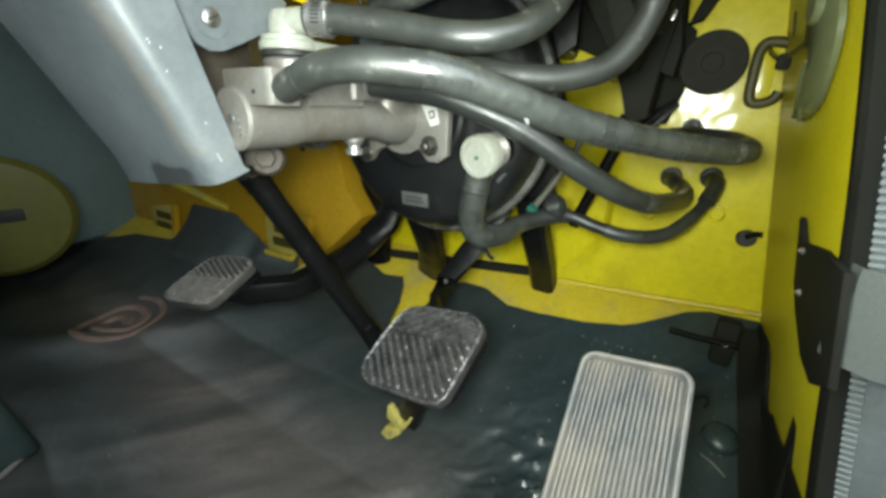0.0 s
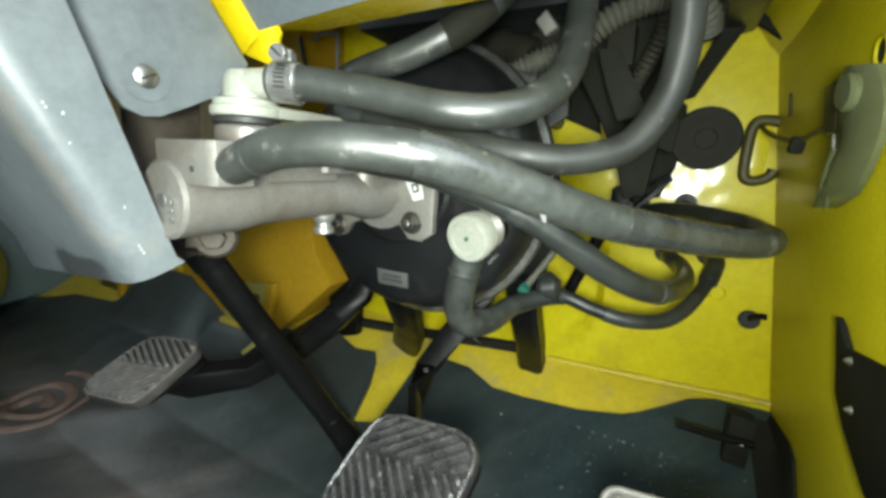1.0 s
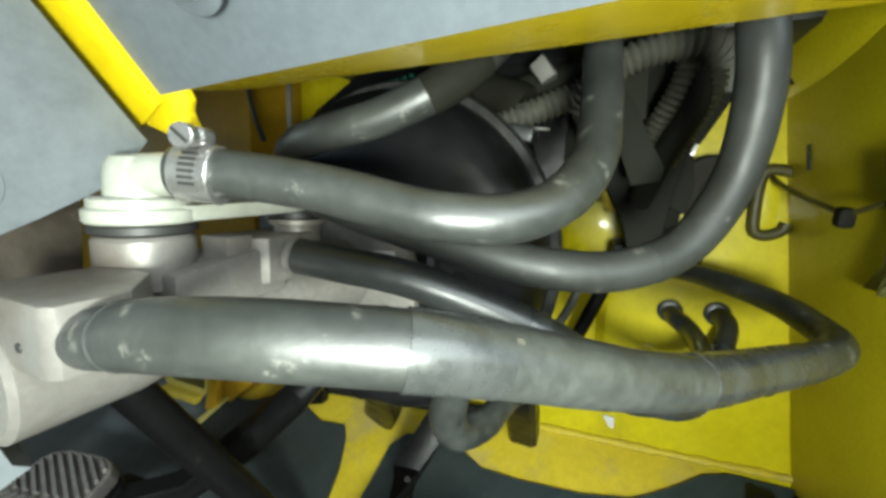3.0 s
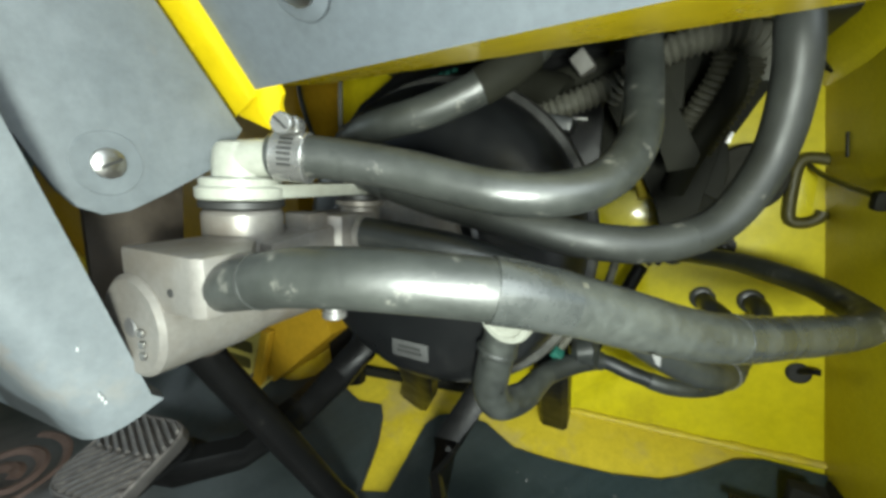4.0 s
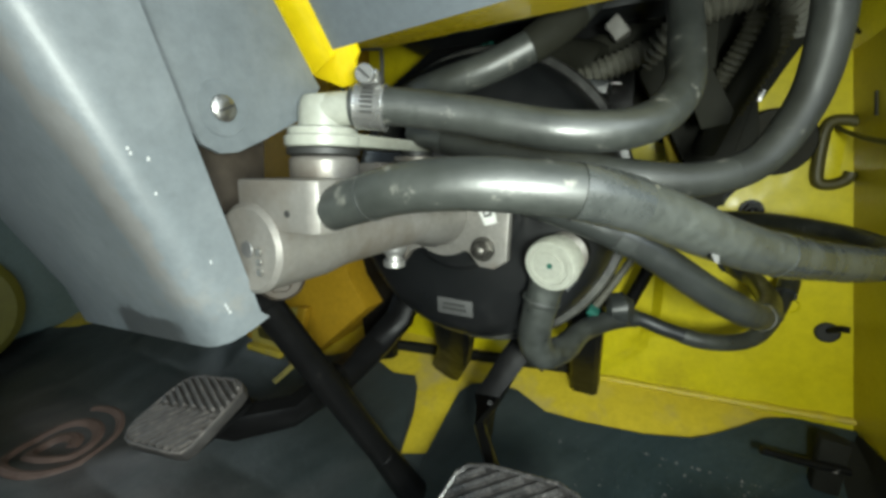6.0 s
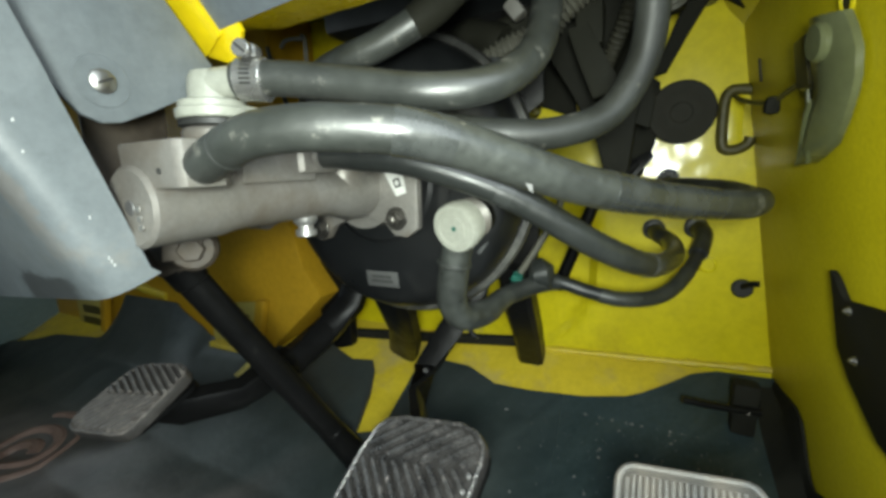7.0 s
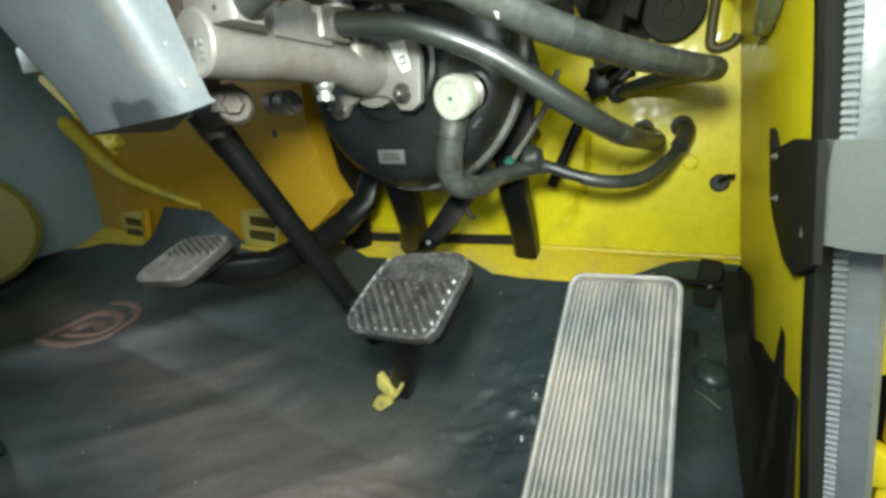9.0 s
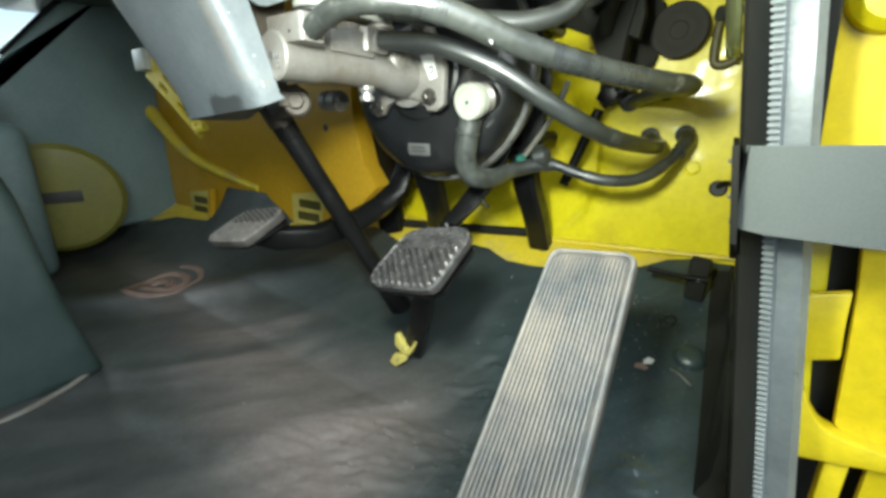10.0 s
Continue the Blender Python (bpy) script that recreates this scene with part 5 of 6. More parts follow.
part("roller", cyl((0.008, 0.432, 0.255), (0.040, 0.432, 0.258), 0.008, n=16), BLACK_STEEL, acc)
linkb = thing("throttle_linkage", (0.095, 0.66, 0.13), "greasy black throttle linkage bracket on the mat", "linkage")
part("lever", jitter(box((0.096, 0.708, 0.148), (0.122, 0.728, 0.214), 0.005), 0.003, 40), MATTE_BLACK, linkb)
part("cross_arm", tube([(0.042, 0.690, 0.192), (0.080, 0.697, 0.187), (0.122, 0.704, 0.185)], 0.0045, 0.006, 12), BLACK_STEEL, linkb)
part("pivot_bolt", hexagon((0.1095, 0.7040, 0.184), (-0.2, -0.9, 0.3), 0.0040, 0.006), DULL_STEEL, linkb)
part("wire_spring", tube([(0.076, 0.600, 0.150), (0.088, 0.606, 0.158), (0.096, 0.608, 0.154), (0.092, 0.600, 0.147)], 0.0013, 0.003, 8), BLACK_STEEL, linkb)
part("stop", jitter(lathe((0.1185, 0.622, mat_z(0.1185, 0.622) - 0.002), (0, -0.45, 0.9), [(0, 0.021), (0.006, 0.019), (0.010, 0.015), (0.012, 0.008), (0.0125, 0.0002)], 28), 0.002, 60), COVER_BLACK, linkb, "worn round rubber stop")
part("stop_edge", tube([(0.100, 0.592, 0.089), (0.112, 0.586, 0.088), (0.126, 0.578, 0.082)], 0.0011, 0.004, 8), ZINC, linkb)
chip = thing("paper_scrap", (0.075, 0.585, 0.10), "small torn scrap of yellow paper on the mat", "scrap")
part("scrap", prism([(0, 0), (0.010, 0.002), (0.012, 0.009), (0.004, 0.012), (-0.001, 0.006)], (1, 0.1, 0.1), (0, 0.9, 0.45), (0.068, 0.590, mat_z(0.072, 0.593) + 0.002), 0.001), PAPER, chip)
part("crust", prism([(-0.008, 0), (0.006, -0.002), (0.009, 0.002), (0.0, 0.009), (-0.008, 0.006)], (1, 0.1, 0.1), (0, 0.9, 0.45), (0.066, 0.584, mat_z(0.066, 0.586) + 0.0008), 0.0012), MAT_RAISED, chip)

# ---- fittings on the firewall ----


def wall_round(name, x, z, r, mat, label, category, proud=0.004):
    t = thing(name, (x, WALL_Y, z), label, category)
    part("disc", lathe((x, WALL_Y - 0.001, z), (0, -1, 0), [(0, r), (proud * 0.6, r), (proud, r * 0.8)], 32), mat, t)
    return t


hole = wall_round("cable_grommet", 0.111, 0.307, 0.0125, INK_AND_SHADE, "black rubber cable grommet in the firewall", "grommet", 0.005)
part("cable_stub", tube([(0.111, 0.796, 0.310), (0.118, 0.785, 0.317), (0.126, 0.782, 0.318)], 0.004, 0.003, 10), BLACK_STEEL, hole)
for x, z in ((-0.016, 0.324), (0.071, 0.336)):
    t = thing("blanking_plug", (x, WALL_Y, z), "round yellow painted blanking plug in the firewall", "plug")
    part("rim", lathe((x, WALL_Y, z), (0, -1, 0), [(0, 0.0115), (0.003, 0.0115), (0.0035, 0.0095), (0.0015, 0.008), (0.0015, 0.0002)], 32), YELLOW, t)
for x, z, r in ((0.004, 0.383, 0.0145), (0.054, 0.387, 0.0145), (-0.035, 0.437, 0.015)):
    t = thing("pipe_grommet", (x, WALL_Y, z), "black rubber grommet round a pipe in the firewall", "grommet")
    part("ring", lathe((x, WALL_Y + 0.002, z), (0, -1, 0), [(0, r), (0.006, r), (0.008, r * 0.75)], 32), RUBBER, t)
slot = thing("strip_hook", (0.085, WALL_Y, 0.522), "dark olive bent strip hook on the firewall", "bracket")
hook = [(0.108, 0.554), (0.090, 0.5575), (0.079, 0.556), (0.0745, 0.545), (0.0735, 0.52), (0.0745, 0.494), (0.079, 0.4865), (0.090, 0.486), (0.101, 0.492), (0.104, 0.500)]
part("hook_strip", tube([(x, WALL_Y - 0.008, z) for x, z in hook], 0.0064, 0.003, 12), OLIVE_DARK, slot)
part("slot_plate", prism(rounded(0.020, 0.066, 0.007, 4, 0.0855, 0.522), (1, 0, 0), (0, 0, 1), (0, WALL_Y - 0.001, 0), 0.003, 0.001), YELLOW, slot)
part("hook_root", box((0.106, 0.790, 0.546), (0.120, 0.799, 0.562), 0.003), OLIVE_DARK, slot)
wire = tube([(0.084, 0.790, 0.550), (0.083, 0.745, 0.540), (0.084, 0.69, 0.530), (0.0848, 0.63, 0.522)], 0.0024, 0.004, 10)
part("wire_lead", wire, OLIVE_DARK, slot)

horn = thing("bracket_disc", (0.028, 0.765, 0.535), "flat round black disc on a black steel bracket", "disc")
part("disc", lathe((0.027, 0.776, 0.5345), (-0.05, -1, -0.1), [(0, 0.035), (0.002, 0.0378), (0.010, 0.0378), (0.012, 0.036), (0.0118, 0.026), (0.0132, 0.0235), (0.0132, 0.013), (0.0118, 0.011), (0.0122, 0.0002)], 56), DISC_BLACK, horn)
part("stem", cyl((0.027, 0.778, 0.5345), (0.027, 0.80, 0.5345), 0.012, n=16), BLACK_STEEL, horn)

hb = thing("pedal_bracket", (-0.05, 0.72, 0.56), "black painted steel pedal box bracket under the dash", "bracket")
part("web", prism([(-0.085, 0.20), (0.035, 0.20), (0.022, 0.06), (0.010, 0.0), (0.004, -0.055), (-0.018, -0.062), (-0.030, -0.02), (-0.055, 0.03), (-0.085, 0.08)], (1, 0, 0), (0, 0, 1), (-0.032, 0.715, 0.52), 0.05, 0.003), MATTE_BLACK, hb)
part("rear_plate", prism([(-0.24, 0.655), (-0.205, 0.59), (-0.150, 0.560), (-0.096, 0.538), (-0.077, 0.531), (-0.058, 0.510), (-0.055, 0.488), (-0.034, 0.455), (-0.014, 0.458), (0.000, 0.50), (0.004, 0.545), (0.002, 0.574), (-0.010, 0.584), (-0.014, 0.618), (-0.004, 0.650), (0.020, 0.685), (0.030, 0.715), (-0.24, 0.715)], (1, 0, 0), (0, 0, 1), (0.0, 0.782, 0.0), 0.006, 0.001), MATTE_BLACK, hb)
part("side_web", prism([(-0.026, 0.712), (0.022, 0.712), (0.020, 0.628), (-0.002, 0.622), (-0.012, 0.594), (-0.008, 0.564), (-0.004, 0.54), (-0.008, 0.51), (-0.030, 0.520), (-0.020, 0.57), (-0.016, 0.64)], (1, 0, 0), (0, 0, 1), (0.0, 0.690, 0.0), 0.020, 0.003), MATTE_BLACK, hb)
part("curved_arm", prism([(0.024, 0.712), (0.062, 0.712), (0.058, 0.671), (0.076, 0.652), (0.101, 0.630), (0.082, 0.639), (0.053, 0.661), (0.047, 0.655), (0.027, 0.619), (0.008, 0.582), (-0.008, 0.578), (0.018, 0.645), (0.026, 0.675)], (1, 0, 0), (0, 0, 1), (0.0, 0.766, 0.0), 0.012, 0.002), MATTE_BLACK, hb)
part("foot_lug", box((-0.070, 0.735, 0.435), (-0.046, 0.80, 0.470), 0.004), BLACK_STEEL, hb)
part("lug_pin", cyl((-0.085, 0.715, 0.548), (-0.075, 0.70, 0.51), 0.006, n=12), YELLOW_WORN, hb)
post = thing("support_post", (-0.11, 0.75, 0.31), "black steel support rod with a clamp collar", "rod")
part("lower_rod", cyl((-0.118, 0.752, 0.300), (-0.070, 0.748, 0.425), 0.0085, n=16), BLACK_STEEL, post)
part("collar", box((-0.014, -0.012, -0.012), (0.014, 0.012, 0.012), 0.003, m=pose(-0.058, 0.748, 0.445, 0, 25, 0)), BLACK_STEEL, post)
part("upper_rod", cyl((-0.066, 0.748, 0.43), (-0.020, 0.77, 0.475), 0.007, n=14), BLACK_STEEL, post)
bolt("end_bolt", (0.018, WALL_Y, 0.452), (0, -1, 0), 0.010, BLACK_STEEL, post)
part("flag", prism([(0, 0), (0.02, 0.0), (0.045, 0.025), (0.04, 0.035), (0.0, 0.02)], (1, 0, 0.2), (0, 0.2, 1), (-0.045, 0.765, 0.448), 0.005, 0.001), BLACK_STEEL, post)
bundle = thing("cable_bundle", (-0.155, 0.60, 0.36), "pale cable and green tape bundle beside the booster", "cable")
part("pale_cable", tube([(-0.138, 0.612, 0.352), (-0.118, 0.622, 0.385), (-0.098, 0.632, 0.425), (-0.092, 0.65, 0.46)], 0.0042, 0.004, 10), CONDUIT, bundle)
part("tape", box((-0.006, -0.006, -0.004), (0.006, 0.006, 0.004), 0.002, m=pose(-0.137, 0.604, 0.352, 20, 30, 10)), TEAL, bundle)
part("knot", jitter(lathe((-0.125, 0.615, 0.352), (1, 0.2, 0.3), [(0, 0.006), (0.006, 0.015), (0.020, 0.017), (0.028, 0.006)], 20), 0.003, 60), RUBBER, bundle)
part("tail", tube([(-0.20, 0.60, 0.29), (-0.192, 0.60, 0.278), (-0.185, 0.60, 0.274)], 0.003, 0.003, 8), BLACK_STEEL, bundle)

# ---- loom behind the dash ----


def conduit(pts, r, pitch):
    path = resample(spline(pts, 12), pitch / 4)
    return sweep(path, lambda s, n=len(path): r * (1.0 + 0.14 * math.sin(2 * math.pi * s * (n - 1) / 4.0)), 18)


loom = thing("wiring_loom", (-0.05, 0.58, 0.62), "corrugated grey wiring conduits and connectors behind the dash", "wiring")
part("conduit", conduit([(-0.112, 0.61, 0.602), (-0.092, 0.60, 0.618), (-0.068, 0.596, 0.632), (-0.040, 0.596, 0.640), (-0.016, 0.60, 0.640), (0.000, 0.612, 0.632), (0.006, 0.63, 0.618)], 0.0112, 0.0058), CONDUIT, loom)
part("conduit", conduit([(-0.200, 0.63, 0.580), (-0.160, 0.60, 0.590), (-0.125, 0.60, 0.602), (-0.095, 0.61, 0.616)], 0.0108, 0.0056), CONDUIT, loom)
part("drop_conduit", conduit([(-0.026, 0.606, 0.632), (-0.030, 0.612, 0.614), (-0.040, 0.622, 0.592), (-0.050, 0.635, 0.57)], 0.0082, 0.0050), SLEEVE_OLIVE, loom, "dull olive corrugated conduit")
part("drop_conduit", conduit([(-0.006, 0.612, 0.626), (-0.010, 0.618, 0.604), (-0.020, 0.628, 0.582), (-0.032, 0.64, 0.556)], 0.0085, 0.0050), SLEEVE_OLIVE, loom, "dull olive corrugated conduit")
part("connector_block", jitter(box((-0.078, 0.600, 0.586), (-0.052, 0.625, 0.628), 0.004), 0.002, 60), LOOM_DARK, loom)
part("bright_clip", box((-0.012, -0.0015, -0.0010), (0.012, 0.0015, 0.0010), 0.0008, m=pose(-0.138, 0.60, 0.583, 0, 6, 0)), ZINC, loom, "bare metal clip")
part("bright_tab", box((-0.002, -0.002, -0.005), (0.002, 0.002, 0.005), 0.0008, m=pose(-0.014, 0.625, 0.566, 0, 12, 0)), ZINC, loom)
part("taped_wire", tube([(-0.235, 0.645, 0.618), (-0.205, 0.63, 0.620), (-0.175, 0.615, 0.612), (-0.150, 0.610, 0.600)], 0.019, 0.004, 16, lumps=0.25), LOOM_DARK, loom, "loose black taped wire")
part("sleeve", tube([(-0.018, 0.615, 0.632), (-0.018, 0.615, 0.60), (-0.036, 0.63, 0.560), (-0.050, 0.65, 0.52)], 0.0105, 0.004, 14, lumps=0.06), LOOM_DARK, loom)
part("sleeve", tube([(-0.19, 0.64, 0.60), (-0.165, 0.625, 0.618), (-0.13, 0.62, 0.625), (-0.10, 0.63, 0.63)], 0.012, 0.004, 14, lumps=0.08), LOOM_DARK, loom)
part("connector", jitter(box((-0.007, -0.008, -0.011), (0.007, 0.008, 0.010), 0.003, m=pose(-0.134, 0.59, 0.628, 10, -34, 0)), 0.003, 90), surface("grey_connector", (0.10, 0.095, 0.085), rough=0.6), loom)
part("strap", prism([(0, 0), (0.018, 0.004), (0.030, -0.020), (0.046, -0.050), (0.044, -0.060), (0.024, -0.064), (0.010, -0.030)], (1, 0, 0), (0, 0, 1), (-0.082, 0.592, 0.600), 0.003, 0.0008), LOOM_DARK, loom)
part("plug", box((-0.02, -0.012, -0.006), (0.02, 0.012, 0.006), 0.002, m=pose(-0.155, 0.585, 0.578, 0, 10, 0)), BLACK_PAINT, loom)
for k in range(6):
    part("teal_strip", box((-0.0025, -0.0015, -0.002), (0.0025, 0.0015, 0.002), 0.0005, m=pose(-0.300 + k * 0.008, 0.60, 0.626 + k * 0.0016)), TEAL, loom)
back = thing("blower_housing", (-0.2, 0.70, 0.66), "dark plastic blower housing above the booster", "housing")
part("case", box((-0.40, 0.62, 0.655), (0.06, 0.795, 0.735), 0.012), BLACK_PAINT, back)
pin = thing("wire_hook", (-0.40, 0.60, 0.60), "thin pale wire hook hanging from the dash", "wire")
part("wire", tube([(-0.385, 0.565, 0.64), (-0.372, 0.555, 0.63), (-0.368, 0.55, 0.60), (-0.368, 0.55, 0.57)], 0.0025, 0.004, 8), CONDUIT, pin)
part("black_wire", tube([(-0.480, 0.60, 0.650), (-0.476, 0.60, 0.63), (-0.468, 0.60, 0.602), (-0.465, 0.61, 0.575)], 0.003, 0.004, 8), RUBBER, pin)
part("wire", tube([(-0.415, 0.56, 0.63), (-0.40, 0.556, 0.635), (-0.372, 0.555, 0.632)], 0.0025, 0.004, 8), CONDUIT, pin)

# ---- kick panel fittings ----
lev = thing("vent_lever", (0.115, 0.60, 0.53), "grey green plastic vent lever with a round pivot", "lever")
blade = bmesh.new()
rows = []
for yl, zl, yr, zr in ((0.545, 0.566, 0.510, 0.560), (0.549, 0.554, 0.502, 0.548), (0.549, 0.536, 0.497, 0.535), (0.548, 0.516, 0.500, 0.520), (0.552, 0.509, 0.506, 0.511), (0.561, 0.502, 0.519, 0.497), (0.576, 0.485, 0.537, 0.482), (0.584, 0.477, 0.562, 0.474), (0.592, 0.469, 0.580, 0.469)):
    a, b = Vector((0.0, yl, zl)), Vector((0.0, yr, zr))
    rows.append([blade.verts.new(a.lerp(b, f) + Vector((x, 0, 0))) for f, x in ((0.0, 0.1275), (0.0, 0.1185), (0.08, 0.1165), (0.34, 0.1158), (0.40, 0.1150), (0.62, 0.1168), (0.86, 0.1195), (1.0, 0.1235), (1.0, 0.1275))])
part("handle", lean(skin(blade, rows)), GREY_PLASTIC, lev)
for dy, dx in ((0.004, 0.0), (-0.013, 0.0005)):
    part("raised_edge", lean(tube([(0.1170 + dx, 0.545 + dy, 0.512), (0.1165 + dx, 0.555 + dy, 0.503), (0.1170 + dx, 0.571 + dy, 0.485), (0.1185 + dx, 0.586 + dy, 0.470)], 0.0020, 0.004, 8)), GREY_PLASTIC, lev)
part("pivot_knob", lean(lathe((0.1190, 0.525, 0.546), (-1, -0.1, 0.05), [(0, 0.0125), (0.005, 0.0125), (0.007, 0.0108), (0.0075, 0.0002)], 32)), GREY_PLASTIC, lev)
part("pivot_block", lean(jitter(box((0.1185, 0.558, 0.523), (0.1295, 0.588, 0.562), 0.005, seg=3), 0.003, 40)), OLIVE_DARK, lev)
part("link_strip", lean(box((0.120, 0.569, 0.507), (0.1285, 0.575, 0.526), 0.002)), GREY_PLASTIC, lev)
part("back_plate", lean(prism([(0.578, 0.508), (0.597, 0.508), (0.603, 0.487), (0.630, 0.466), (0.605, 0.468), (0.590, 0.485)], (0, 1, 0), (0, 0, 1), (0.1245, 0, 0), 0.004, 0.001)), OLIVE_DARK, lev)
part("cable", tube([(0.0848, 0.63, 0.522), (0.0855, 0.615, 0.521), (0.090, 0.60, 0.526), (0.0965, 0.585, 0.532)], 0.0022, 0.004, 8), OLIVE_DARK, lev)
part("cable_block", jitter(box((0.079, 0.608, 0.511), (0.090, 0.624, 0.526), 0.004), 0.002, 60), LOOM_DARK, lev)
pod = thing("vent_pod", (0.10, 0.70, 0.64), "bulging yellow painted vent box in the upper corner", "vent box")
pod_bm = bmesh.new()
rows = []
for y, k in ((0.799, 1.0), (0.75, 1.0), (0.70, 0.95), (0.65, 0.82), (0.60, 0.62), (0.56, 0.38), (0.53, 0.18), (0.51, 0.02)):
    z0 = 0.630 + (1.0 - k) * 0.045
    sect = ((-0.006, 0.0), (0.002, 0.004), (0.008, 0.012), (0.015, 0.024), (0.021, 0.040), (0.025, 0.060), (0.027, 0.090), (0.028, 0.160), (-0.006, 0.160))
    rows.append([pod_bm.verts.new((SIDE_X - 0.002 + 0.145 * (0.36 - z0 - dz) - (d * k if d > 0 else d), y, z0 + dz)) for d, dz in sect])
part("pod", skin(pod_bm, rows), YELLOW_SIDE, pod)
part("hole_rim", lean(lathe((0.1305, 0.522, 0.569), (-1, 0, 0), [(0, 0.0105), (0.0015, 0.0105), (0.0025, 0.0090), (0.0015, 0.0078), (0.0, 0.0076)], 24)), YELLOW_SIDE, pod)
part("pod_hole", lean(lathe((0.1303, 0.522, 0.569), (-1, 0, 0), [(0, 0.0078), (0.0008, 0.0076), (0.0008, 0.0002)], 24)), INK_AND_SHADE, pod)
part("notch", lean(box((0.1285, 0.737, 0.556), (0.1298, 0.743, 0.580), 0.0005)), INK_AND_SHADE, pod)
strap_thing = thing("door_strap", (0.128, 0.52, 0.34), "grey webbing door check strap on a black bracket", "strap")
brk = prism([(0.560, 0.389), (0.552, 0.385), (0.538, 0.372), (0.47, 0.384), (0.412, 0.386), (0.412, 0.310), (0.46, 0.286), (0.497, 0.288), (0.538, 0.312), (0.555, 0.330)], (0, 1, 0), (0, 0, 1), (SIDE_X - 0.0055, 0, 0), 0.005, 0.001)
bracket = part("bracket", lean(brk), MATTE_BLACK, strap_thing, "black painted steel strap bracket")
for y, z in ((0.527, 0.367), (0.522, 0.333)):
    bolt("bracket_bolt", (SIDE_X - 0.0075 + 0.145 * (0.36 - z), y, z), (-1, 0, 0), 0.0024, ZINC, bracket)
band = bmesh.new()
rows = []
for x, y, zl, zh in ((0.1285, 0.446, 0.321, 0.384), (0.1270, 0.441, 0.321, 0.385), (0.131, 0.430, 0.320, 0.385), (0.15, 0.420, 0.319, 0.386), (0.20, 0.420, 0.318, 0.388), (0.30, 0.435, 0.316, 0.392), (0.45, 0.46, 0.31, 0.40)):
    rows.append([band.verts.new((x, y, zl)), band.verts.new((x, y, zh)), band.verts.new((x + 0.001, y + 0.003, zh)), band.verts.new((x + 0.001, y + 0.003, zl))])
skin(band, rows)
part("webbing", band, WEBBING, strap_thing)

# ---- door seal and open door ----
seal = thing("door_seal", (0.16, 0.48, 0.0), "ridged black rubber seal along the door opening", "door seal")


def seal_x(z):
    return 0.124 + (0.455 - z) * 0.150


ZS = linspace(-0.05, 0.78, 24)
core = bmesh.new()
rows = []
for z in ZS:
    x = seal_x(z)
    y = 0.481 + 0.006 * (0.3 - z)
    rows.append([core.verts.new(c) for c in ((x + 0.004, y + 0.022, z), (x + 0.004, y - 0.006, z), (x + 0.007, y - 0.012, z), (x + 0.016, y - 0.010, z), (x + 0.019, y - 0.004, z), (x + 0.024, y - 0.006, z), (x + 0.036, y - 0.008, z), (x + 0.043, y + 0.001, z), (x + 0.042, y + 0.025, z))])
skin(core, rows)
part("seal_body", core, SEAL, seal)
flapb = bmesh.new()
rows = []
for z in ZS:
    x = seal_x(z)
    wx = SIDE_X - 0.002 + 0.145 * (0.36 - z)
    y = np.interp(z, [e[1] for e in SIDE_EDGE], [e[0] for e in SIDE_EDGE]) - 0.004
    rows.append([flapb.verts.new(c) for c in ((wx - 0.0008, y + 0.010, z), (wx - 0.0008, y + 0.001, z), (wx + 0.002, y - 0.003, z), (x + 0.012, 0.474, z), (x + 0.012, 0.488, z))])
skin(flapb, rows)
part("seal_lip", flapb, MATTE_BLACK, seal, "dark flat lip of the door seal")
for k in range(150):
    z = -0.04 + 0.80 * k / 149
    x, y = seal_x(z), 0.481 + 0.006 * (0.3 - z)
    bm = box((x + 0.0055, y - 0.0150, z - 0.0016), (x + 0.0165, y - 0.0105, z + 0.0016), 0.0008, seg=1)
    part("seal_ridge", bm, SEAL_RIDGE, seal)
pillar = finish("trim_pillar", prism([(0.0, -0.05), (0.060, -0.05), (-0.005, 0.78), (-0.02, 0.78)], (1, 0, 0), (0, 0, 1), (0.155, 0.505, 0), -0.02, 0.002), MATTE_BLACK)
tagged(pillar, "dark painted edge of the door pillar", "pillar", kind="structure")

door = thing("cab_door", (0.26, 0.60, 0.0), "open yellow painted cab door with ribbed hollow inner frame", "door")


def door_plate(name, outline, y, depth, bev=0.003, mat=None):
    return part(name, prism(outline, (1, 0, 0), (0, 0, 1), (0, y, 0), -depth, bev), mat or LIP_YELLOW, door)


door_plate("outer_skin", [(0.175, -0.35), (0.75, -0.35), (0.75, 0.80), (0.175, 0.80)], 0.640, 0.02)
door_plate("inner_panel", [(0.298, -0.35), (0.75, -0.35), (0.75, 0.80), (0.172, 0.80), (0.172, 0.292), (0.241, 0.290), (0.248, 0.240), (0.262, 0.086), (0.298, 0.06)], 0.580, 0.012)
door_plate("hinge_stile", [(0.172, -0.35), (0.245, -0.35), (0.243, 0.085), (0.231, 0.165), (0.228, 0.235), (0.222, 0.288), (0.172, 0.288)], 0.596, 0.012, mat=YELLOW)
door_plate("bridge", [(0.174, 0.152), (0.214, 0.152), (0.250, 0.166), (0.246, 0.204), (0.244, 0.241), (0.205, 0.229), (0.174, 0.229)], 0.572, 0.012, 0.004)
door_plate("upper_rib", [(0.172, 0.288), (0.193, 0.286), (0.243, 0.291), (0.30, 0.294), (0.30, 0.300), (0.172, 0.298)], 0.570, 0.022, 0.002)
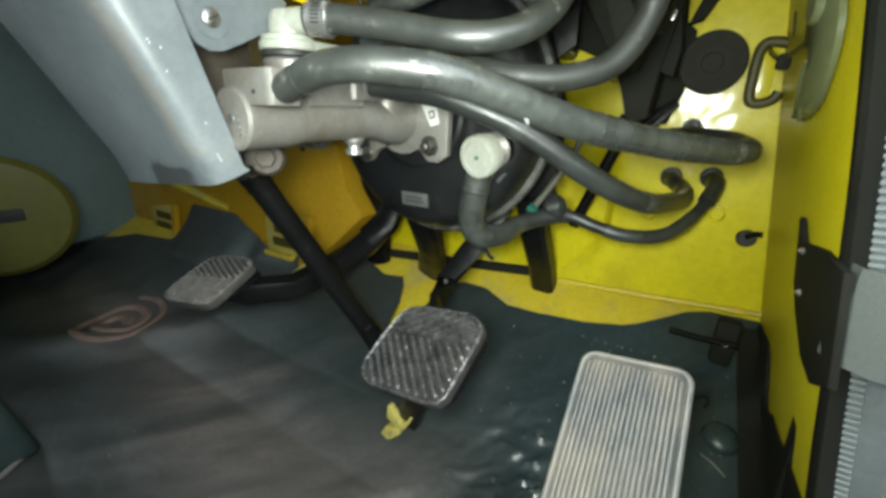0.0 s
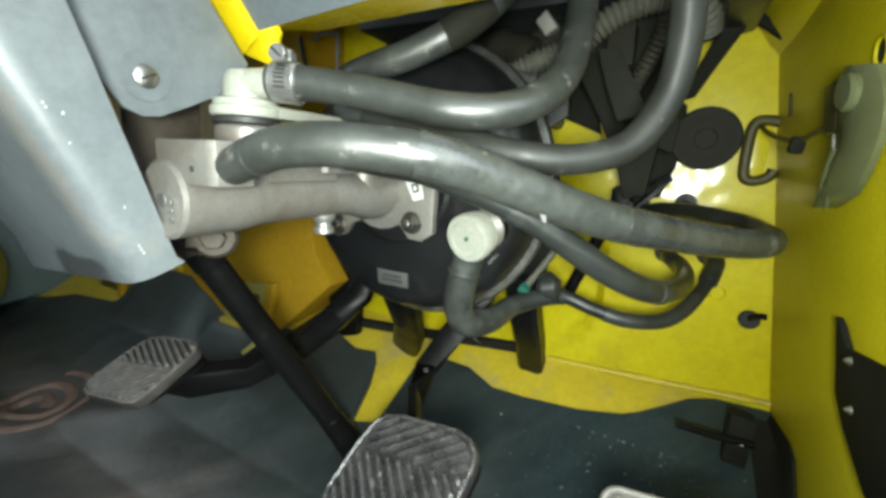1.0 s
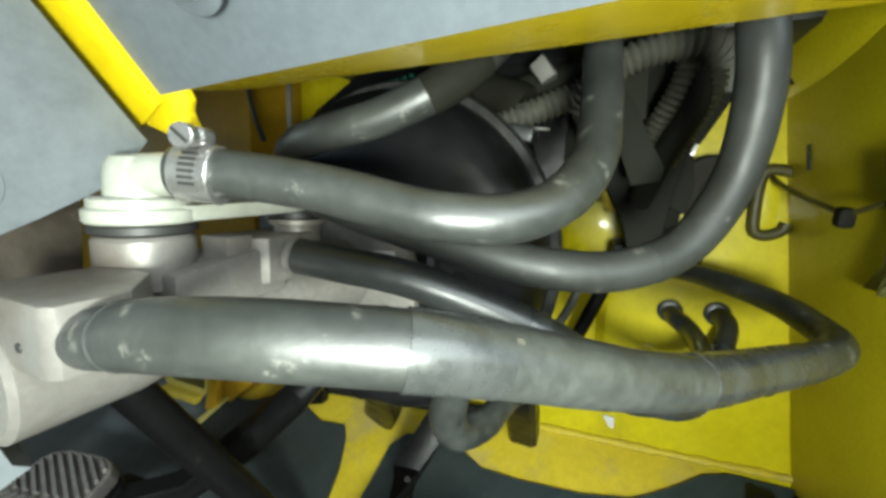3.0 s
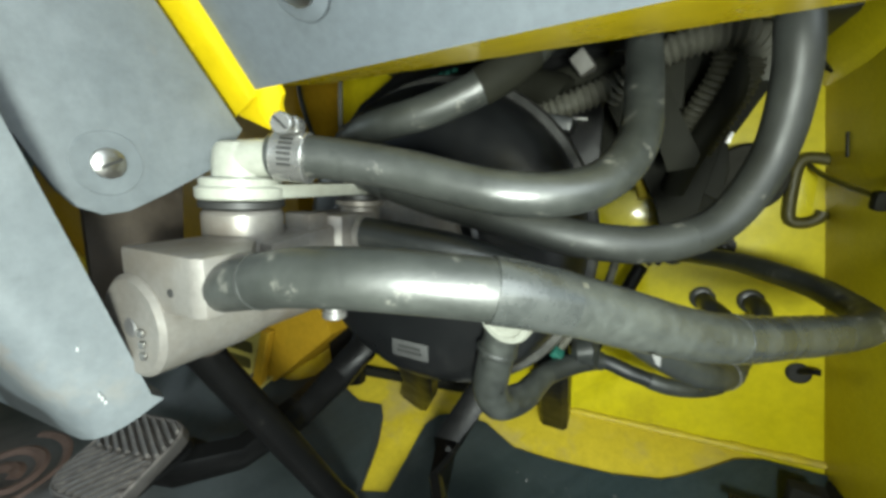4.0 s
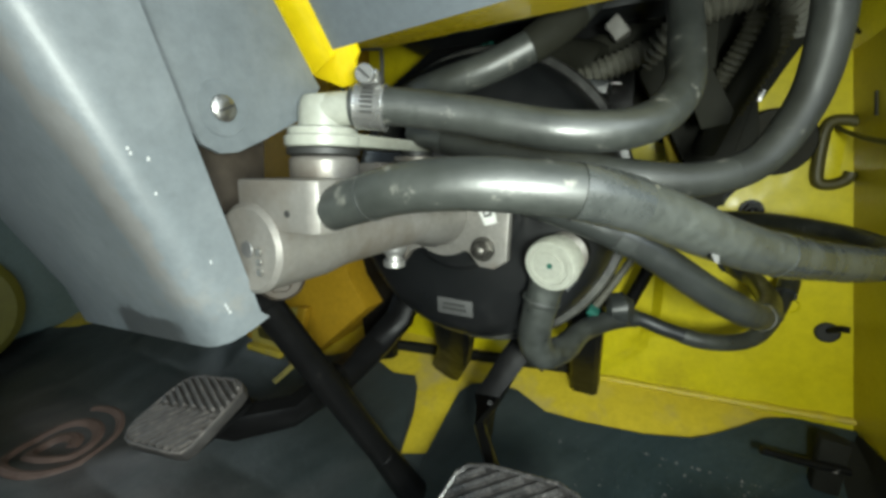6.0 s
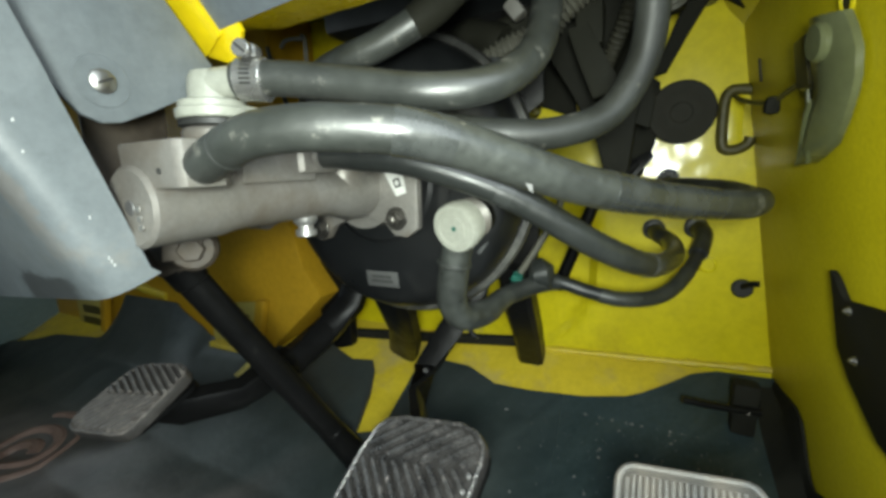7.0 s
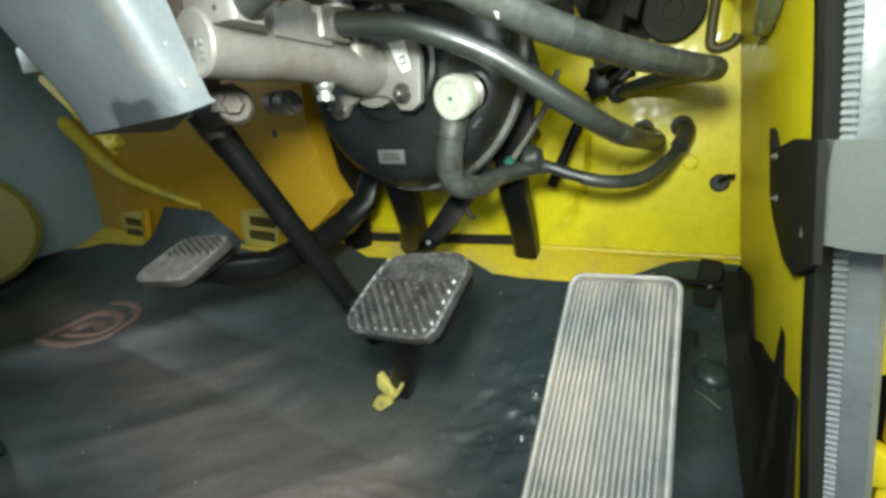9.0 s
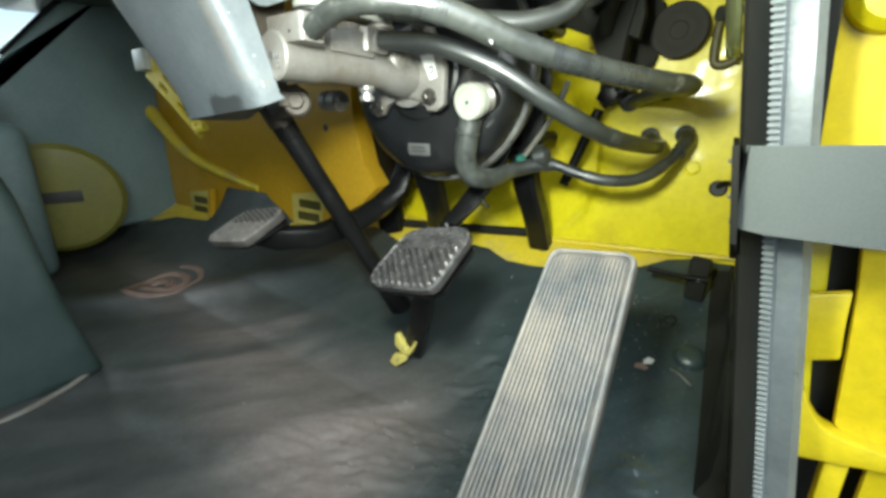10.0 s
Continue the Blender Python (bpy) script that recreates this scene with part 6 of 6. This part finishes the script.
door_plate("lower_rail", [(0.20, 0.030), (0.234, 0.043), (0.272, 0.051), (0.309, 0.060), (0.42, 0.066), (0.42, 0.084), (0.304, 0.080), (0.265, 0.083), (0.250, 0.088), (0.238, 0.104), (0.230, 0.123), (0.222, 0.130), (0.214, 0.128), (0.20, 0.128)], 0.560, 0.030, 0.005)
door_plate("lower_post", [(0.262, -0.35), (0.282, -0.35), (0.282, 0.05), (0.262, 0.048)], 0.570, 0.02, 0.003)
# black sheet before the outer skin paints the shade of the door's hollows
part("hollow_shade", box((0.172, 0.622, -0.35), (0.34, 0.628, 0.80), 0.001), INK_AND_SHADE, door, "black sheet as painted shade inside the hollow door")
part("upper_boss", lathe((0.214, 0.580, 0.512), (0, -1, 0), [(0, 0.034), (0.012, 0.032), (0.02, 0.024), (0.02, 0.0002)], 32), YELLOW, door)

# ---- far left side ----
duct = thing("heater_duct", (-1.2, 0.75, 0.3), "yellow painted curved flange along the foot of the dash", "flange")
part("flange", tube([(-1.66, 0.66, 0.54), (-1.50, 0.668, 0.43), (-1.305, 0.676, 0.303), (-1.06, 0.684, 0.241), (-0.965, 0.688, 0.224)], lambda s: 0.026 - 0.017 * s, 0.02, 14), YELLOW_WORN, duct)
boxd = thing("side_console", (-1.6, 0.5, 0.3), "dark upright console panel at the far side", "console")
part("console", prism([(-0.30, -0.10), (0.336, 0.564), (0.495, 0.729), (0.60, 0.79), (0.70, 0.79), (0.74, 0.30), (0.70, 0.08), (-0.30, 0.02)], (0, 1, 0), (0, 0, 1), (-1.73, 0, 0), 0.23, 0.02, seg=3), DARK_TRIM, boxd)
seat = thing("seat_base", (-1.45, 0.1, 0.0), "dark upholstered seat base at the far side", "seat")
part("seat_cushion", jitter(box((-1.63, -0.60, 0.41), (-1.29, 0.26, 0.50), 0.03, seg=4), 0.006, 6), BLACK_STEEL, seat)
part("base", jitter(box((-1.62, -0.60, 0.01), (-1.30, 0.31, 0.40), 0.04, seg=4), 0.008, 6), DARK_TRIM, seat)
part("console_trim", tube([(-1.495, 0.336, 0.57), (-1.495, 0.495, 0.735), (-1.495, 0.60, 0.796)], 0.006, 0.01, 8), BLACK_STEEL, boxd)
cov = thing("round_cover", (-1.45, 0.36, 0.2), "large round olive yellow cover with a dark slot", "cover")
part("cover", lathe((-1.47, 0.375, 0.19), (1, -0.25, 0), [(0, 0.155), (0.015, 0.155), (0.03, 0.140), (0.034, 0.10), (0.034, 0.0002)], 56), OLIVE, cov)
part("slot", box((-0.004, -0.05, -0.016), (0.004, 0.05, 0.016), 0.003, m=pose(-1.436, 0.367, 0.195, 0, 0, -14)), INK_AND_SHADE, cov)
for x0, z0 in ((-0.80, 0.146), (-1.355, 0.100)):
    t = thing("slotted_bracket", (x0 + 0.08, PANEL_Y, z0), "yellow slotted steel bracket at the mat edge", "bracket")
    at = Vector((x0, PANEL_Y - 0.004, z0))
    part("plate", prism([(-0.008, -0.004), (0.098, 0.004), (0.135, 0.098), (-0.004, 0.080)], (1, 0, 0), (0, 0, 1), at, 0.008, 0.0015), CLIP_PAINT, t)
    for k in range(2):
        part("slot", prism(rounded(0.084, 0.022, 0.005, 3, 0.058 + 0.008 * k, 0.028 + 0.032 * k), (1, 0, 0), (0, 0, 1), at + Vector((0, -0.0075, 0)), 0.001), OLIVE_DARK, t)
    part("brace", prism([(0.102, -0.04), (0.124, -0.04), (0.167, 0.106), (0.145, 0.106)], (1, 0, 0), (0, 0, 1), at + Vector((0, -0.004, 0)), 0.016, 0.004, seg=3), AMBER, t)
    part("lower_lip", box((x0 + 0.000, PANEL_Y - 0.030, z0 - 0.006), (x0 + 0.095, PANEL_Y - 0.010, z0 + 0.006), 0.003), YELLOW_WORN, t)
# added bar in place of painted floor that shows through a slit in the mat
strip_thing = thing("mat_slit_bar", (-0.67, 0.66, 0.12), "added pale yellow bar for the painted floor showing through a mat slit", "strip")
sa, sb = Vector((-0.684, 0.628, mat_z(-0.684, 0.628) + 0.003)), Vector((-0.656, 0.698, mat_z(-0.656, 0.698) + 0.003))
part("strip", prism([(0.0, -0.007), ((sb - sa).length, -0.006), ((sb - sa).length, 0.007), (0.0, 0.007)], (sb - sa).normalized(), (-0.9, 0.36, 0.0), sa, 0.004, 0.001), CLIP_PAINT, strip_thing)
tun = thing("engine_cover", (-0.85, -0.2, 0.0), "dark green black engine cover beside the driver", "engine cover")
part("cover_shell", prism([(-0.80, 0.006), (0.140, 0.006), (0.200, 0.012), (0.192, 0.045), (0.168, 0.165), (0.154, 0.30), (0.138, 0.36), (0.08, 0.42), (-0.05, 0.44), (-0.80, 0.44)], (0, 1, 0), (0, 0, 1), (-1.02, 0, 0), 0.36, 0.018, seg=4), COVER_BLACK, tun)
part("base_strip", tube([(-0.625, -0.10, 0.012), (-0.628, 0.06, 0.012), (-0.650, 0.14, 0.014), (-0.665, 0.175, 0.018)], lambda s: 0.0085 - 0.005 * s, 0.006, 10), ALU, tun, "pale scuffed metal strip along the foot")
wallhole = thing("wall_hole", (-0.665, PANEL_Y, 0.392), "small round hole in the yellow firewall", "hole")
part("hole_disc", lathe((-0.665, PANEL_Y - 0.001, 0.392), (0, -1, 0), [(0, 0.009), (0.0015, 0.008)], 20), INK_AND_SHADE, wallhole)

# ---- crumbs trodden into the mat ----
rng = random.Random(11)
crumbs = bmesh.new()
for cx, cy, sx, sy, count in ((-0.06, 0.62, 0.07, 0.05, 60), (-0.13, 0.42, 0.10, 0.08, 60), (0.09, 0.55, 0.03, 0.10, 40), (0.05, 0.66, 0.045, 0.035, 70), (-0.10, 0.68, 0.08, 0.03, 40), (-0.80, 0.32, 0.12, 0.10, 24), (-0.20, 0.30, 0.10, 0.05, 40)):
    for k in range(count):
        x, y = min(0.12, rng.gauss(cx, sx)), min(0.70, rng.gauss(cy, sy))
        r = 0.0005 + 0.0014 * rng.random() ** 3
        o = Vector((x, y, mat_z(x, y) + r * 0.4))
        top = crumbs.verts.new(o + Vector((0, 0, r)))
        low = [crumbs.verts.new(o + Vector((r * (0.8 + rng.random() * 0.8) * math.cos(q), r * (0.8 + rng.random() * 0.8) * math.sin(q), -r * 0.6))) for q in (0.2, 1.4, 2.9, 4.1, 5.3)]
        for m in range(5):
            crumbs.faces.new((top, low[m], low[(m + 1) % 5]))
        crumbs.faces.new(list(reversed(low)))
tagged(finish("crumbs", crumbs, LABEL_GREY), "pale grit and crumbs scattered on the rubber mat", "crumbs", kind="stuff")
